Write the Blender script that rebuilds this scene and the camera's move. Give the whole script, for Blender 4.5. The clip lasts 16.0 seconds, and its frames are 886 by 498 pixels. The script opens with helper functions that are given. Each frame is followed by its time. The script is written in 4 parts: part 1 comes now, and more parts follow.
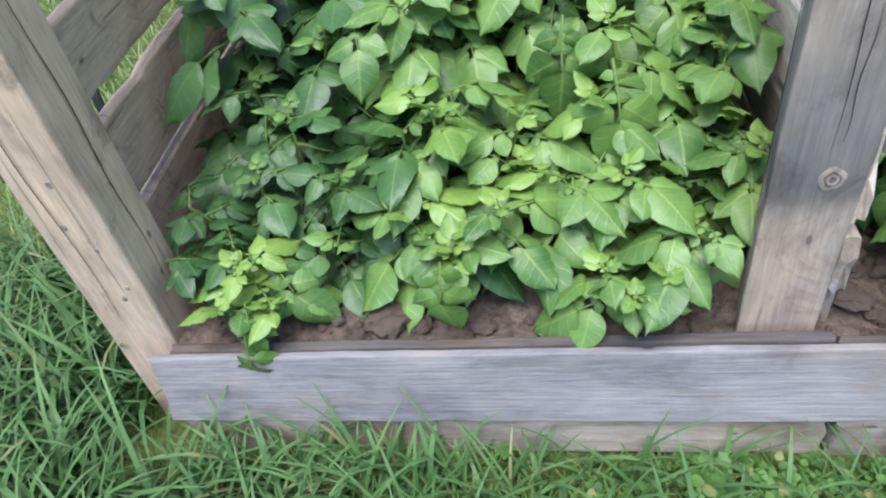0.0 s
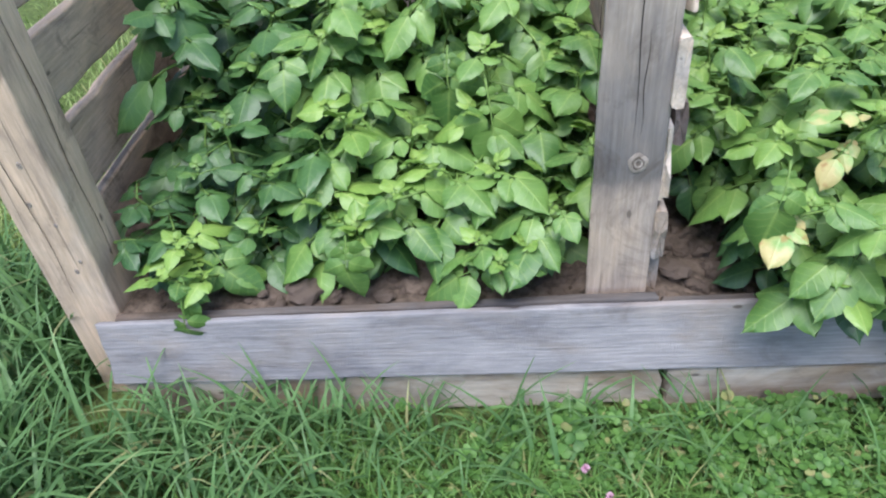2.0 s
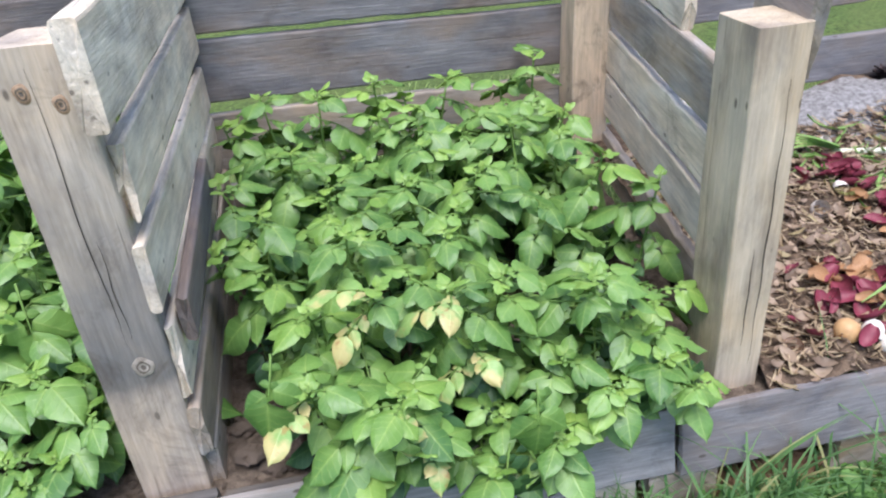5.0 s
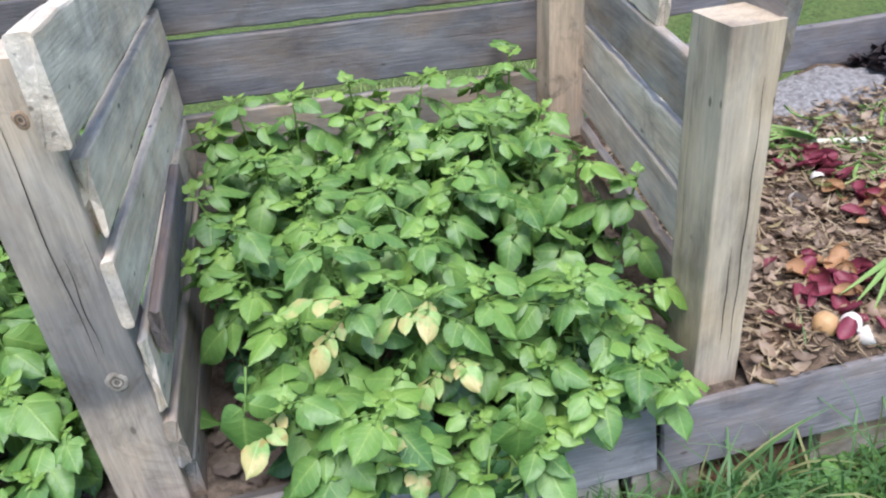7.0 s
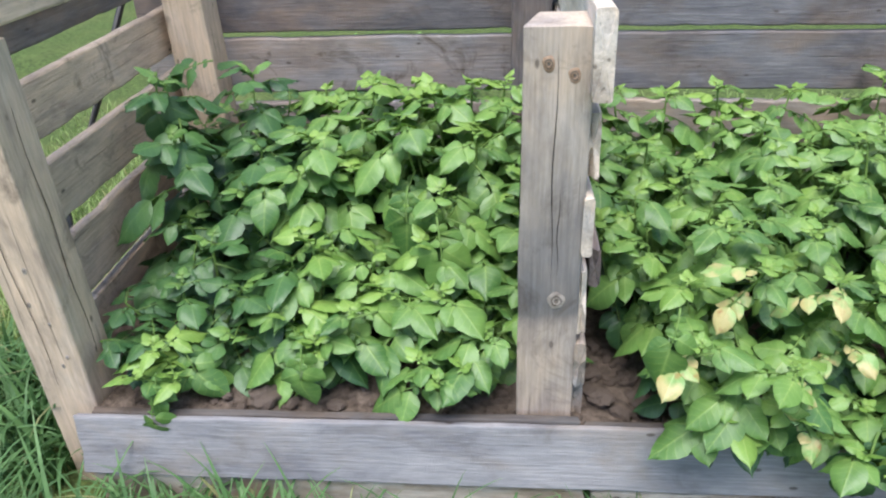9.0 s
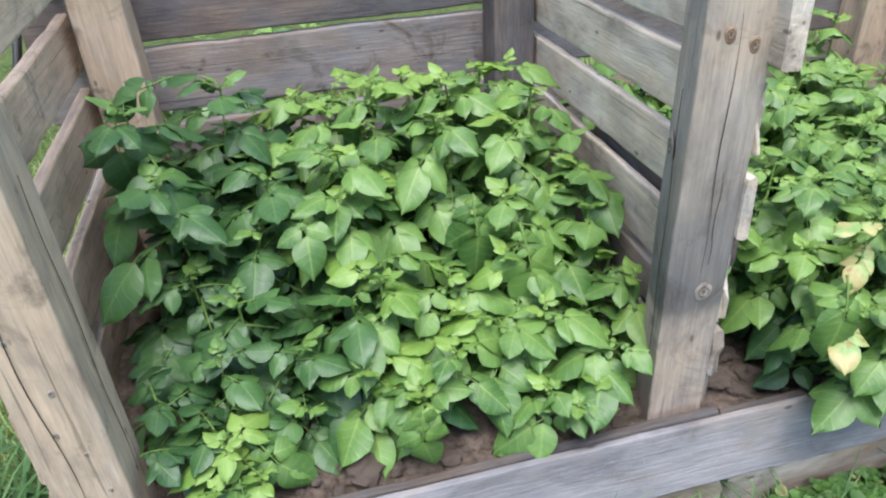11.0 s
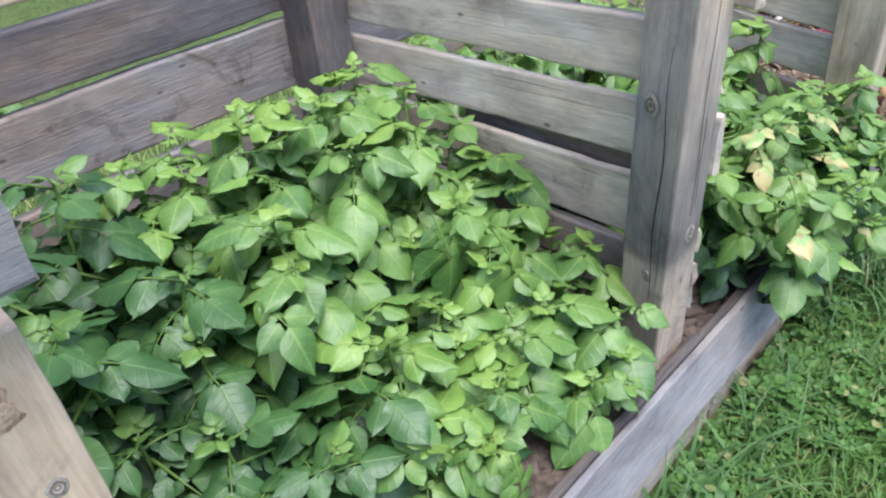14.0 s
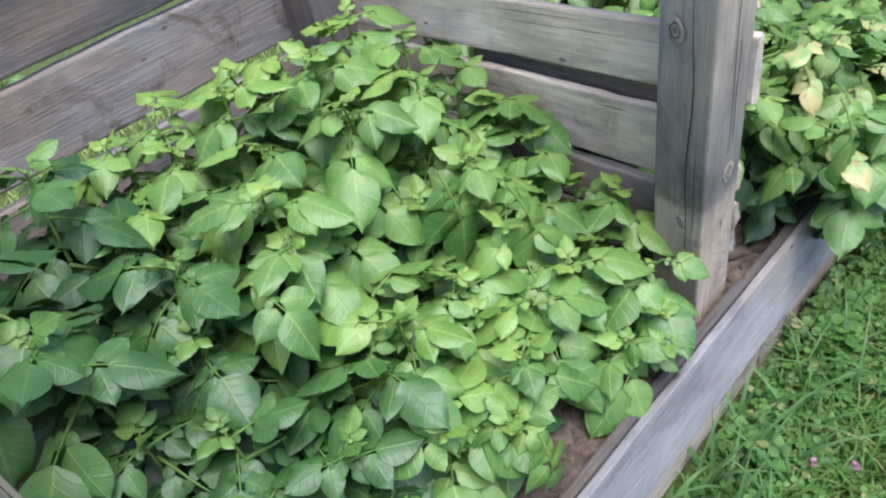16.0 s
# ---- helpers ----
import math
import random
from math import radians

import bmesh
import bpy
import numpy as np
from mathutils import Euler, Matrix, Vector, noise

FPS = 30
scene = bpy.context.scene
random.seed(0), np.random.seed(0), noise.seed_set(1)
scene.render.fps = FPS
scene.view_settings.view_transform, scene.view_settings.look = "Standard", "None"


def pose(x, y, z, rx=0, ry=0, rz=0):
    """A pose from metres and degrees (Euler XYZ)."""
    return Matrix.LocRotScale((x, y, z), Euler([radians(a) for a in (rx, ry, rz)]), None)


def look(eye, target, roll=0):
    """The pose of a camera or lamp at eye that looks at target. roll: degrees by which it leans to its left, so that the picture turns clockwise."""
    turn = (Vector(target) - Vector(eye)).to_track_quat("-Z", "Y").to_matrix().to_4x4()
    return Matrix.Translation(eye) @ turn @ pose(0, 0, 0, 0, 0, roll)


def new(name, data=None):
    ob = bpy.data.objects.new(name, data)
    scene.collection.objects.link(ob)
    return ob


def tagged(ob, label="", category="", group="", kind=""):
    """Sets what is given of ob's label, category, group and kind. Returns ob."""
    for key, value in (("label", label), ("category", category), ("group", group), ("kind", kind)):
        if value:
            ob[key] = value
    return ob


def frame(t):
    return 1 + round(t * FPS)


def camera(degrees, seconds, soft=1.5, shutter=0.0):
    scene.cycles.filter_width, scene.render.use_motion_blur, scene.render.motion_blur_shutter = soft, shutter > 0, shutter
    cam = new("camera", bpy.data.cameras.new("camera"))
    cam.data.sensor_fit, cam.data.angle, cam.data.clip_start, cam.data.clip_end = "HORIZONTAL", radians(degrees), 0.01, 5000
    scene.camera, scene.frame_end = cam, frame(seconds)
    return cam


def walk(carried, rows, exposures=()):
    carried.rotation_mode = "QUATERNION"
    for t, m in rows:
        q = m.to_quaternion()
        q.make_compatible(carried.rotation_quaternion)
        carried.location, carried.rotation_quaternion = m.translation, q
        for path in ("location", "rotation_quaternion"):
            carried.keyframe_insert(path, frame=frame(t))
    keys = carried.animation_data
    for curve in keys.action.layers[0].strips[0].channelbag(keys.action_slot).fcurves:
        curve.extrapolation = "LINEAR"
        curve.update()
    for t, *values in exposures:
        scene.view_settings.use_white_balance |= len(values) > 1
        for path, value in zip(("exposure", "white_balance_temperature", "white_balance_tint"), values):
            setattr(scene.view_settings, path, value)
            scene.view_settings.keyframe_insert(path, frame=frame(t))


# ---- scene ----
cam = camera(62.8, 16.0, soft=2.2)
PATH = [
    (0, (0.728, -0.775, 1.141), (0.415, 0.651, -0.226), -10.4),
    (0.5, (0.729, -0.783, 1.145), (0.309, 0.615, -0.222), -11.9),
    (1, (0.768, -0.796, 1.159), (0.346, 0.629, -0.179), -12.8),
    (1.5, (0.795, -0.93, 1.183), (0.49, 0.576, -0.097), -9.6),
    (2, (0.839, -1.07, 1.19), (0.682, 0.482, -0.061), -5.8),
    (2.5, (0.865, -1.078, 1.24), (0.708, 0.509, 0.033), -5.6),
    (3, (1.032, -1.03, 1.231), (0.886, 0.645, 0.147), -5.9),
    (3.5, (1.217, -1.018, 1.239), (1.088, 0.661, 0.161), -4.9),
    (4, (1.309, -1.054, 1.25), (1.31, 0.635, 0.179), -4.7),
    (4.5, (1.391, -1.034, 1.251), (1.548, 0.66, 0.198), -4.9),
    (4.7, (1.409, -1.02, 1.248), (1.644, 0.678, 0.218), -3.9),
    (6.8, (1.46, -0.986, 1.263), (1.799, 0.671, 0.196), -5.2),
    (7, (1.45, -0.987, 1.264), (1.757, 0.68, 0.203), -5.0),
    (7.5, (1.36, -1.007, 1.27), (1.442, 0.695, 0.223), -4.8),
    (8, (1.248, -1.044, 1.289), (1.191, 0.671, 0.261), -3.0),
    (8.5, (1.121, -1.105, 1.315), (0.962, 0.62, 0.316), -3.5),
    (9, (0.998, -1.189, 1.311), (0.802, 0.529, 0.306), -2.9),
    (9.2, (0.971, -1.187, 1.304), (0.767, 0.523, 0.287), -2.3),
    (11.3, (0.326, -0.875, 1.295), (0.736, 0.744, 0.195), -4.5),
    (11.5, (0.281, -0.834, 1.289), (0.716, 0.772, 0.178), -5.2),
    (12, (0.201, -0.619, 1.279), (0.658, 1.0, 0.198), -9.1),
    (12.5, (0.138, -0.506, 1.257), (0.791, 1.005, 0.121), -7.2),
    (13, (0.045, -0.463, 1.302), (1.016, 0.816, 0.111), -5.5),
    (13.5, (-0.013, -0.483, 1.318), (1.081, 0.72, 0.154), -5.9),
    (14, (-0.01, -0.482, 1.314), (1.1, 0.7, 0.142), -5.7),
    (14.5, (-0.009, -0.471, 1.31), (1.081, 0.711, 0.119), -6.2),
    (15, (0.014, -0.468, 1.304), (1.059, 0.713, 0.074), -7.3),
    (15.5, (0.055, -0.459, 1.281), (1.041, 0.719, 0.001), -10.2),
    (16, (0.112, -0.437, 1.272), (1.051, 0.767, -0.021), -13.1),
]
EXPOSURES = [
    (0.0, 0.98, 6100, 15.0), (0.5, 1.07, 6050, 16.0), (1.5, 1.0, 6050, 16.0), (3.0, 0.91, 6300, 13.0), (4.5, 1.0, 6250, 14.0), (7.0, 0.94, 6150, 13.0),
    (8.0, 0.88, 6350, 12.0), (9.0, 0.94, 6300, 13.0), (11.5, 0.94, 6250, 14.0), (13.0, 1.0, 6150, 16.0), (16.0, 0.94, 6100, 15.0)]
walk(cam, [(t, look(eye, target, roll)) for t, eye, target, roll in PATH], EXPOSURES)

# ---- world, sun, exposure ----
world = bpy.data.worlds.new("world")
scene.world = world
world.use_nodes = True
wn = world.node_tree
sky = wn.nodes.new("ShaderNodeTexSky")
sky.sky_type = "NISHITA"
sky.sun_disc = False
sky.sun_elevation = radians(70)
sky.sun_rotation = radians(-173)
sky.air_density, sky.dust_density, sky.ozone_density = 1.0, 1.2, 1.5
wn.links.new(sky.outputs[0], wn.nodes["Background"].inputs[0])
wn.nodes["Background"].inputs[1].default_value = 0.128
sun = new("sun", bpy.data.lights.new("sun", "SUN"))
sun.data.energy, sun.data.angle, sun.data.color = 2.75, radians(42), (1.0, 0.975, 0.93)
sun.matrix_world = look((-0.18, -1.5, 4.3), (0, 0, 0))


# ---- materials ----
class Nodes:
    """A short way to write node materials."""

    def __init__(self, name):
        self.m = bpy.data.materials.new(name)
        self.m.use_nodes = True
        self.t = self.m.node_tree
        self.bsdf = self.t.nodes["Principled BSDF"]
        self.out = self.t.nodes["Material Output"]

    def add(self, kind, ins=None, **props):
        n = self.t.nodes.new(kind)
        for k, v in props.items():
            setattr(n, k, v)
        for k, v in (ins or {}).items():
            if hasattr(v, "is_output"):
                self.t.links.new(v, n.inputs[k])
            else:
                n.inputs[k].default_value = v
        return n

    def math(self, op, a, b=0.0, c=0.0):
        return self.add("ShaderNodeMath", {0: a, 1: b, 2: c}, operation=op).outputs[0]

    def mix(self, f, a, b, blend="MIX"):
        n = self.add("ShaderNodeMix", {0: f, 6: a, 7: b}, data_type="RGBA", blend_type=blend)
        return n.outputs[2]

    def ramp(self, f, stops):
        n = self.add("ShaderNodeValToRGB", {0: f})
        e = n.color_ramp.elements
        while len(e) < len(stops):
            e.new(0.5)
        for s, (p, c) in zip(e, stops):
            s.position = p
            s.color = c if len(c) == 4 else (*c, 1)
        return n.outputs[0]

    def noise(self, vec, scale, detail=4.0, rough=0.55, dist=0.0):
        return self.add("ShaderNodeTexNoise", {"Vector": vec, "Scale": scale, "Detail": detail, "Roughness": rough, "Distortion": dist}).outputs[0]

    def place(self, spread=37.0, stretch=(1, 1, 1)):
        tc = self.add("ShaderNodeTexCoord").outputs["Object"]
        rnd = self.add("ShaderNodeObjectInfo").outputs["Random"]
        off = self.math("MULTIPLY", rnd, spread)
        v = self.add("ShaderNodeVectorMath", {0: tc, 1: off}, operation="ADD").outputs[0]
        return self.add("ShaderNodeMapping", {"Vector": v, "Scale": stretch}).outputs[0], rnd

    def set(self, **ins):
        for k, v in ins.items():
            k = k.replace("_", " ")
            if hasattr(v, "is_output"):
                self.t.links.new(v, self.bsdf.inputs[k])
            else:
                self.bsdf.inputs[k].default_value = v
        return self.m

    def bump(self, h, strength, dist):
        return self.add("ShaderNodeBump", {"Height": h, "Strength": strength, "Distance": dist}).outputs[0]


def c4(r, g, b):
    return (r, g, b, 1.0)


def wood(name, dark, mid, light, tan, tan_amount, stain=0.35, bands=()):
    """Weathered timber with its grain along the local x axis."""
    dark = tuple(0.18 * d + 0.82 * m for d, m in zip(dark, mid))
    light = tuple(0.35 * d + 0.65 * m for d, m in zip(light, mid))
    n = Nodes(name)
    v, rnd = n.place(stretch=(1, 1, 1))
    long_v = n.add("ShaderNodeMapping", {"Vector": v, "Scale": (4.0, 75, 75)}).outputs[0]
    fine_v = n.add("ShaderNodeMapping", {"Vector": v, "Scale": (5, 190, 190)}).outputs[0]
    crack_v = n.add("ShaderNodeMapping", {"Vector": v, "Scale": (1.6, 70, 70)}).outputs[0]
    warp = n.add("ShaderNodeTexNoise", {"Vector": v, "Scale": 7.0, "Detail": 3.0}).outputs["Color"]
    warped = n.add("ShaderNodeVectorMath", {0: long_v, 1: warp}, operation="ADD").outputs[0]
    grain = n.noise(warped, 2.2, 7.0, 0.66, 0.15)
    fine = n.noise(fine_v, 1.0, 3.0, 0.6)
    patch = n.noise(n.add("ShaderNodeMapping", {"Vector": v, "Scale": (1.0, 2.2, 2.2)}).outputs[0], 3.0, 5.0, 0.62, 0.5)
    weather = n.noise(n.add("ShaderNodeMapping", {"Vector": v, "Scale": (1.0, 3.0, 3.0)}).outputs[0], 4.3, 5.0, 0.65, 0.3)
    blot = n.noise(v, 7.0, 5.0, 0.68, 1.2)
    col = n.ramp(grain, [(0.30, c4(*dark)), (0.48, c4(*mid)), (0.66, c4(*light))])
    tanned = n.mix(n.ramp(grain, [(0.3, (0.25,) * 3), (0.65, (0.8,) * 3)]), c4(tan[0] * 0.7, tan[1] * 0.66, tan[2] * 0.6), c4(*tan))
    f = n.ramp(patch, [(0.52 - 0.3 * tan_amount, (0, 0, 0)), (0.74 - 0.3 * tan_amount, (1, 1, 1))])
    col = n.mix(f, col, tanned)
    col = n.mix(1.0, col, n.ramp(weather, [(0.30, (0.60, 0.60, 0.64)), (0.50, (1.0, 1.0, 1.0)), (0.70, (1.30, 1.27, 1.24))]), "MULTIPLY")
    if bands:
        along_x = n.add("ShaderNodeSeparateXYZ", {0: n.add("ShaderNodeTexCoord").outputs["Object"]}).outputs[0]
        pos = n.math("ADD", along_x, n.math("MULTIPLY", n.math("SUBTRACT", patch, 0.5), 0.16))
        col = n.mix(1.0, col, n.ramp(pos, [(p, k) for p, k in bands]), "MULTIPLY")
    st = n.ramp(blot, [(0.56, (0, 0, 0)), (0.70, (1, 1, 1))])
    col = n.mix(n.math("MULTIPLY", st, stain), col, c4(0.085, 0.062, 0.045))
    fn = n.ramp(fine, [(0.3, (0.87,) * 3), (0.7, (1.07,) * 3)])
    col = n.mix(1.0, col, fn, "MULTIPLY")
    dots = n.add("ShaderNodeTexVoronoi", {"Vector": n.add("ShaderNodeMapping", {"Vector": v, "Scale": (14, 30, 30)}).outputs[0], "Scale": 1.0}, feature="F1")
    rare = n.ramp(n.add("ShaderNodeSeparateColor", {0: dots.outputs["Color"]}).outputs[0], [(0.80, (0,) * 3), (0.82, (1,) * 3)])
    speck = n.math("MULTIPLY", n.ramp(dots.outputs["Distance"], [(0.09, (1,) * 3), (0.16, (0,) * 3)]), rare)
    col = n.mix(n.math("MULTIPLY", speck, 0.7), col, c4(0.06, 0.045, 0.035))
    crack = n.ramp(n.noise(crack_v, 1.2, 3.0, 0.5, 0.3), [(0.285, (1, 1, 1)), (0.325, (0, 0, 0))])
    col = n.mix(n.math("MULTIPLY", crack, 0.38), col, c4(0.03, 0.024, 0.02))
    h = n.math("SUBTRACT", n.math("ADD", grain, n.math("MULTIPLY", fine, 0.4)), n.math("MULTIPLY", crack, 0.8))
    return n.set(Base_Color=col, Roughness=0.86, Specular_IOR_Level=0.25, Normal=n.bump(h, 0.55, 0.004))


TAN = wood("tan_timber", (0.38, 0.30, 0.235), (0.60, 0.505, 0.41), (0.71, 0.61, 0.51), (0.67, 0.53, 0.40), 0.95, 0.6)
GREY = wood("grey_timber", (0.15, 0.142, 0.138), (0.31, 0.288, 0.272), (0.45, 0.42, 0.39), (0.43, 0.35, 0.28), 0.5, 0.30)
EDGE = wood("edging_timber", (0.12, 0.118, 0.124), (0.27, 0.264, 0.272), (0.43, 0.42, 0.43), (0.30, 0.27, 0.25), 0.15, 0.25)
SLATE = wood("blue_grey_timber", (0.08, 0.08, 0.087), (0.19, 0.183, 0.193), (0.32, 0.31, 0.32), (0.23, 0.19, 0.17), 0.2, 0.3)
DARKB = wood("dark_stained_timber", (0.05, 0.048, 0.055), (0.13, 0.12, 0.125), (0.27, 0.25, 0.25), (0.25, 0.19, 0.16), 0.30, 0.45)
PALE = wood("pale_timber", (0.54, 0.475, 0.41), (0.74, 0.67, 0.585), (0.82, 0.75, 0.67), (0.70, 0.60, 0.49), 0.65, 0.35)
RAW = wood("raw_timber", (0.36, 0.295, 0.225), (0.51, 0.43, 0.335), (0.60, 0.515, 0.41), (0.55, 0.44, 0.32), 0.5, 0.12)
VERYDARK = wood("very_dark_timber", (0.04, 0.036, 0.034), (0.10, 0.092, 0.088), (0.19, 0.175, 0.165), (0.16, 0.125, 0.10), 0.3, 0.6)
BROWN = wood("brown_stained_timber", (0.10, 0.093, 0.095), (0.265, 0.245, 0.242), (0.42, 0.395, 0.385), (0.34, 0.28, 0.245), 0.4, 0.9)
BANDED = wood("banded_timber", (0.20, 0.187, 0.18), (0.36, 0.335, 0.315), (0.52, 0.485, 0.455), (0.49, 0.43, 0.37), 0.55, 0.5,
    ((0.30, (1.12, 1.04, 0.98)), (0.50, (1.0, 0.95, 0.92)), (0.53, (0.46, 0.48, 0.52)), (0.72, (0.62, 0.64, 0.68)), (0.84, (1.0, 0.99, 0.98)), (0.98, (1.25, 1.18, 1.10))))
CHIP = wood("light_base_timber", (0.40, 0.35, 0.30), (0.57, 0.51, 0.44), (0.67, 0.61, 0.54), (0.40, 0.30, 0.21), 0.35, 0.28)


def plain(name, a, b, scale, rough=0.8, bump=0.3, depth=0.003, spec=0.3):
    n = Nodes(name)
    v, rnd = n.place()
    k = n.noise(v, scale, 5.0, 0.6)
    fine = n.noise(v, scale * 7, 3.0, 0.6)
    col = n.mix(n.ramp(k, [(0.35, (0,) * 3), (0.65, (1,) * 3)]), c4(*a), c4(*b))
    col = n.mix(1.0, col, n.ramp(fine, [(0.3, (0.75,) * 3), (0.7, (1.15,) * 3)]), "MULTIPLY")
    return n.set(Base_Color=col, Roughness=rough, Specular_IOR_Level=spec, Normal=n.bump(n.math("ADD", k, fine), bump, depth))


SOIL = plain("dry_soil", (0.075, 0.058, 0.046), (0.205, 0.160, 0.126), 40, 0.95, 0.9, 0.006, 0.1)
CLOD = plain("soil_clod", (0.105, 0.080, 0.064), (0.26, 0.205, 0.165), 45, 0.95, 0.8, 0.004, 0.1)
KNOT = plain("timber_knot", (0.22, 0.185, 0.155), (0.42, 0.37, 0.32), 60, 0.85, 0.4, 0.001)
KNOTO = plain("rusty_knot", (0.26, 0.165, 0.10), (0.44, 0.31, 0.215), 60, 0.8, 0.4, 0.001)
CLAY = plain("brown_clay", (0.16, 0.085, 0.05), (0.36, 0.215, 0.135), 30, 0.95, 0.8, 0.005, 0.1)
KNOTDARK = plain("knot_heart", (0.085, 0.065, 0.05), (0.20, 0.165, 0.14), 60, 0.85, 0.4, 0.001)
HOLLOW = plain("rotted_hollow", (0.27, 0.165, 0.10), (0.58, 0.43, 0.31), 35, 0.9, 0.8, 0.004)
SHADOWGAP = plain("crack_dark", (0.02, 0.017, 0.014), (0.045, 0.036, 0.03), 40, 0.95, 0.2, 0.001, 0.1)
METAL = plain("galvanised_screw", (0.4, 0.4, 0.4), (0.55, 0.55, 0.53), 80, 0.45, 0.1, 0.001, 0.5)
BLACKTUBE = plain("black_tube", (0.012, 0.012, 0.013), (0.03, 0.03, 0.032), 20, 0.5, 0.1, 0.001, 0.4)


def leaf_material(name, deep, bright, vein, bleach=0.0):
    """Potato leaf: quilted green with pale veins, a little light passes through it."""
    n = Nodes(name)
    uv = n.add("ShaderNodeUVMap").outputs[0]
    sep = n.add("ShaderNodeSeparateXYZ", {0: uv})
    u, v = sep.outputs[0], sep.outputs[1]
    obj, rnd = n.place(11.0)
    av = n.math("ABSOLUTE", n.math("MULTIPLY", n.math("SUBTRACT", v, 0.5), 2.0))
    isl = n.add("ShaderNodeNewGeometry").outputs["Random Per Island"]
    mid = n.math("SUBTRACT", 1.0, n.math("SMOOTH_MIN", n.math("MULTIPLY", av, 9.0), 1.0, 0.2))
    ph = n.math("FRACT", n.math("MULTIPLY", n.math("SUBTRACT", n.math("ADD", u, n.math("MULTIPLY", n.math("SUBTRACT", n.noise(obj, 60.0, 2.0), 0.5), 0.09)), n.math("MULTIPLY", n.math("POWER", av, 0.8), 0.24)), 5.5))
    tri = n.math("ABSOLUTE", n.math("SUBTRACT", ph, 0.5))
    side = n.math("MAXIMUM", n.math("SUBTRACT", 1.0, n.math("MULTIPLY", n.math("SUBTRACT", 0.5, tri), 9.0)), 0.0)
    net = n.add("ShaderNodeTexVoronoi", {"Vector": obj, "Scale": 190.0}, feature="DISTANCE_TO_EDGE").outputs[0]
    k = n.noise(obj, 26.0, 3.0, 0.55)
    t = n.math("ADD", n.math("MULTIPLY", k, 0.55), n.math("ADD", n.math("MULTIPLY", rnd, 0.5), n.math("MULTIPLY", isl, 0.25)))
    col = n.mix(n.ramp(t, [(0.25, (0,) * 3), (0.95, (1,) * 3)]), c4(*deep), c4(*bright))
    base = n.ramp(u, [(0.0, (0.5,) * 3), (0.45, (0.0,) * 3)])
    vf = n.math("MINIMUM", n.math("ADD", n.math("ADD", n.math("MULTIPLY", mid, 0.42), n.math("MULTIPLY", base, n.math("SUBTRACT", 1.0, av))), n.math("MULTIPLY", side, 0.24)), 1.0)
    col = n.mix(vf, col, c4(*vein))
    if bleach:
        spot = n.ramp(n.math("ADD", n.noise(obj, 11.0, 3.0, 0.6), n.math("MULTIPLY", u, 0.16)), [(0.54, (0,) * 3), (0.66, (1,) * 3)])
        col = n.mix(n.math("MULTIPLY", spot, bleach), col, c4(0.55, 0.45, 0.20))
        burn = n.ramp(n.noise(obj, 19.0, 3.0, 0.6), [(0.61, (0,) * 3), (0.68, (1,) * 3)])
        col = n.mix(n.math("MULTIPLY", burn, 0.7), col, c4(0.34, 0.17, 0.06))
    h = n.math("SUBTRACT", n.math("ADD", n.math("MULTIPLY", n.math("MINIMUM", net, 0.12), 0.8), k), n.math("ADD", n.math("MULTIPLY", side, 0.4), n.math("MULTIPLY", mid, 0.7)))
    n.set(Base_Color=col, Roughness=0.47, Specular_IOR_Level=0.7, Normal=n.bump(h, 0.45, 0.002))
    tr = n.add("ShaderNodeBsdfTranslucent", {"Color": n.mix(1.0, col, c4(1.2, 1.25, 0.5), "MULTIPLY")})
    mx = n.add("ShaderNodeMixShader", {0: 0.14, 1: n.bsdf.outputs[0], 2: tr.outputs[0]})
    n.t.links.new(mx.outputs[0], n.out.inputs[0])
    return n.m


LEAF = leaf_material("potato_leaf", (0.052, 0.142, 0.031), (0.176, 0.325, 0.070), (0.29, 0.42, 0.11))
LEAF_YOUNG = leaf_material("young_potato_leaf", (0.115, 0.240, 0.038), (0.235, 0.385, 0.076), (0.34, 0.47, 0.115))
# A darker green than LEAF, carried by the stems marked deep.
LEAF_DARK = leaf_material("dark_potato_leaf", (0.025, 0.085, 0.026), (0.078, 0.182, 0.046), (0.14, 0.26, 0.07))
# Old low leaves: shade beneath the canopy is put into this darker green.
LEAF_OLD_SHADED = leaf_material("shaded_old_potato_leaf", (0.018, 0.064, 0.022), (0.052, 0.135, 0.038), (0.11, 0.21, 0.06))
LEAF_BURNT = leaf_material("scorched_potato_leaf", (0.17, 0.32, 0.08), (0.31, 0.46, 0.14), (0.42, 0.53, 0.22), 0.85)
STEM = plain("potato_stem", (0.10, 0.2, 0.04), (0.2, 0.31, 0.08), 40, 0.5, 0.2, 0.001)


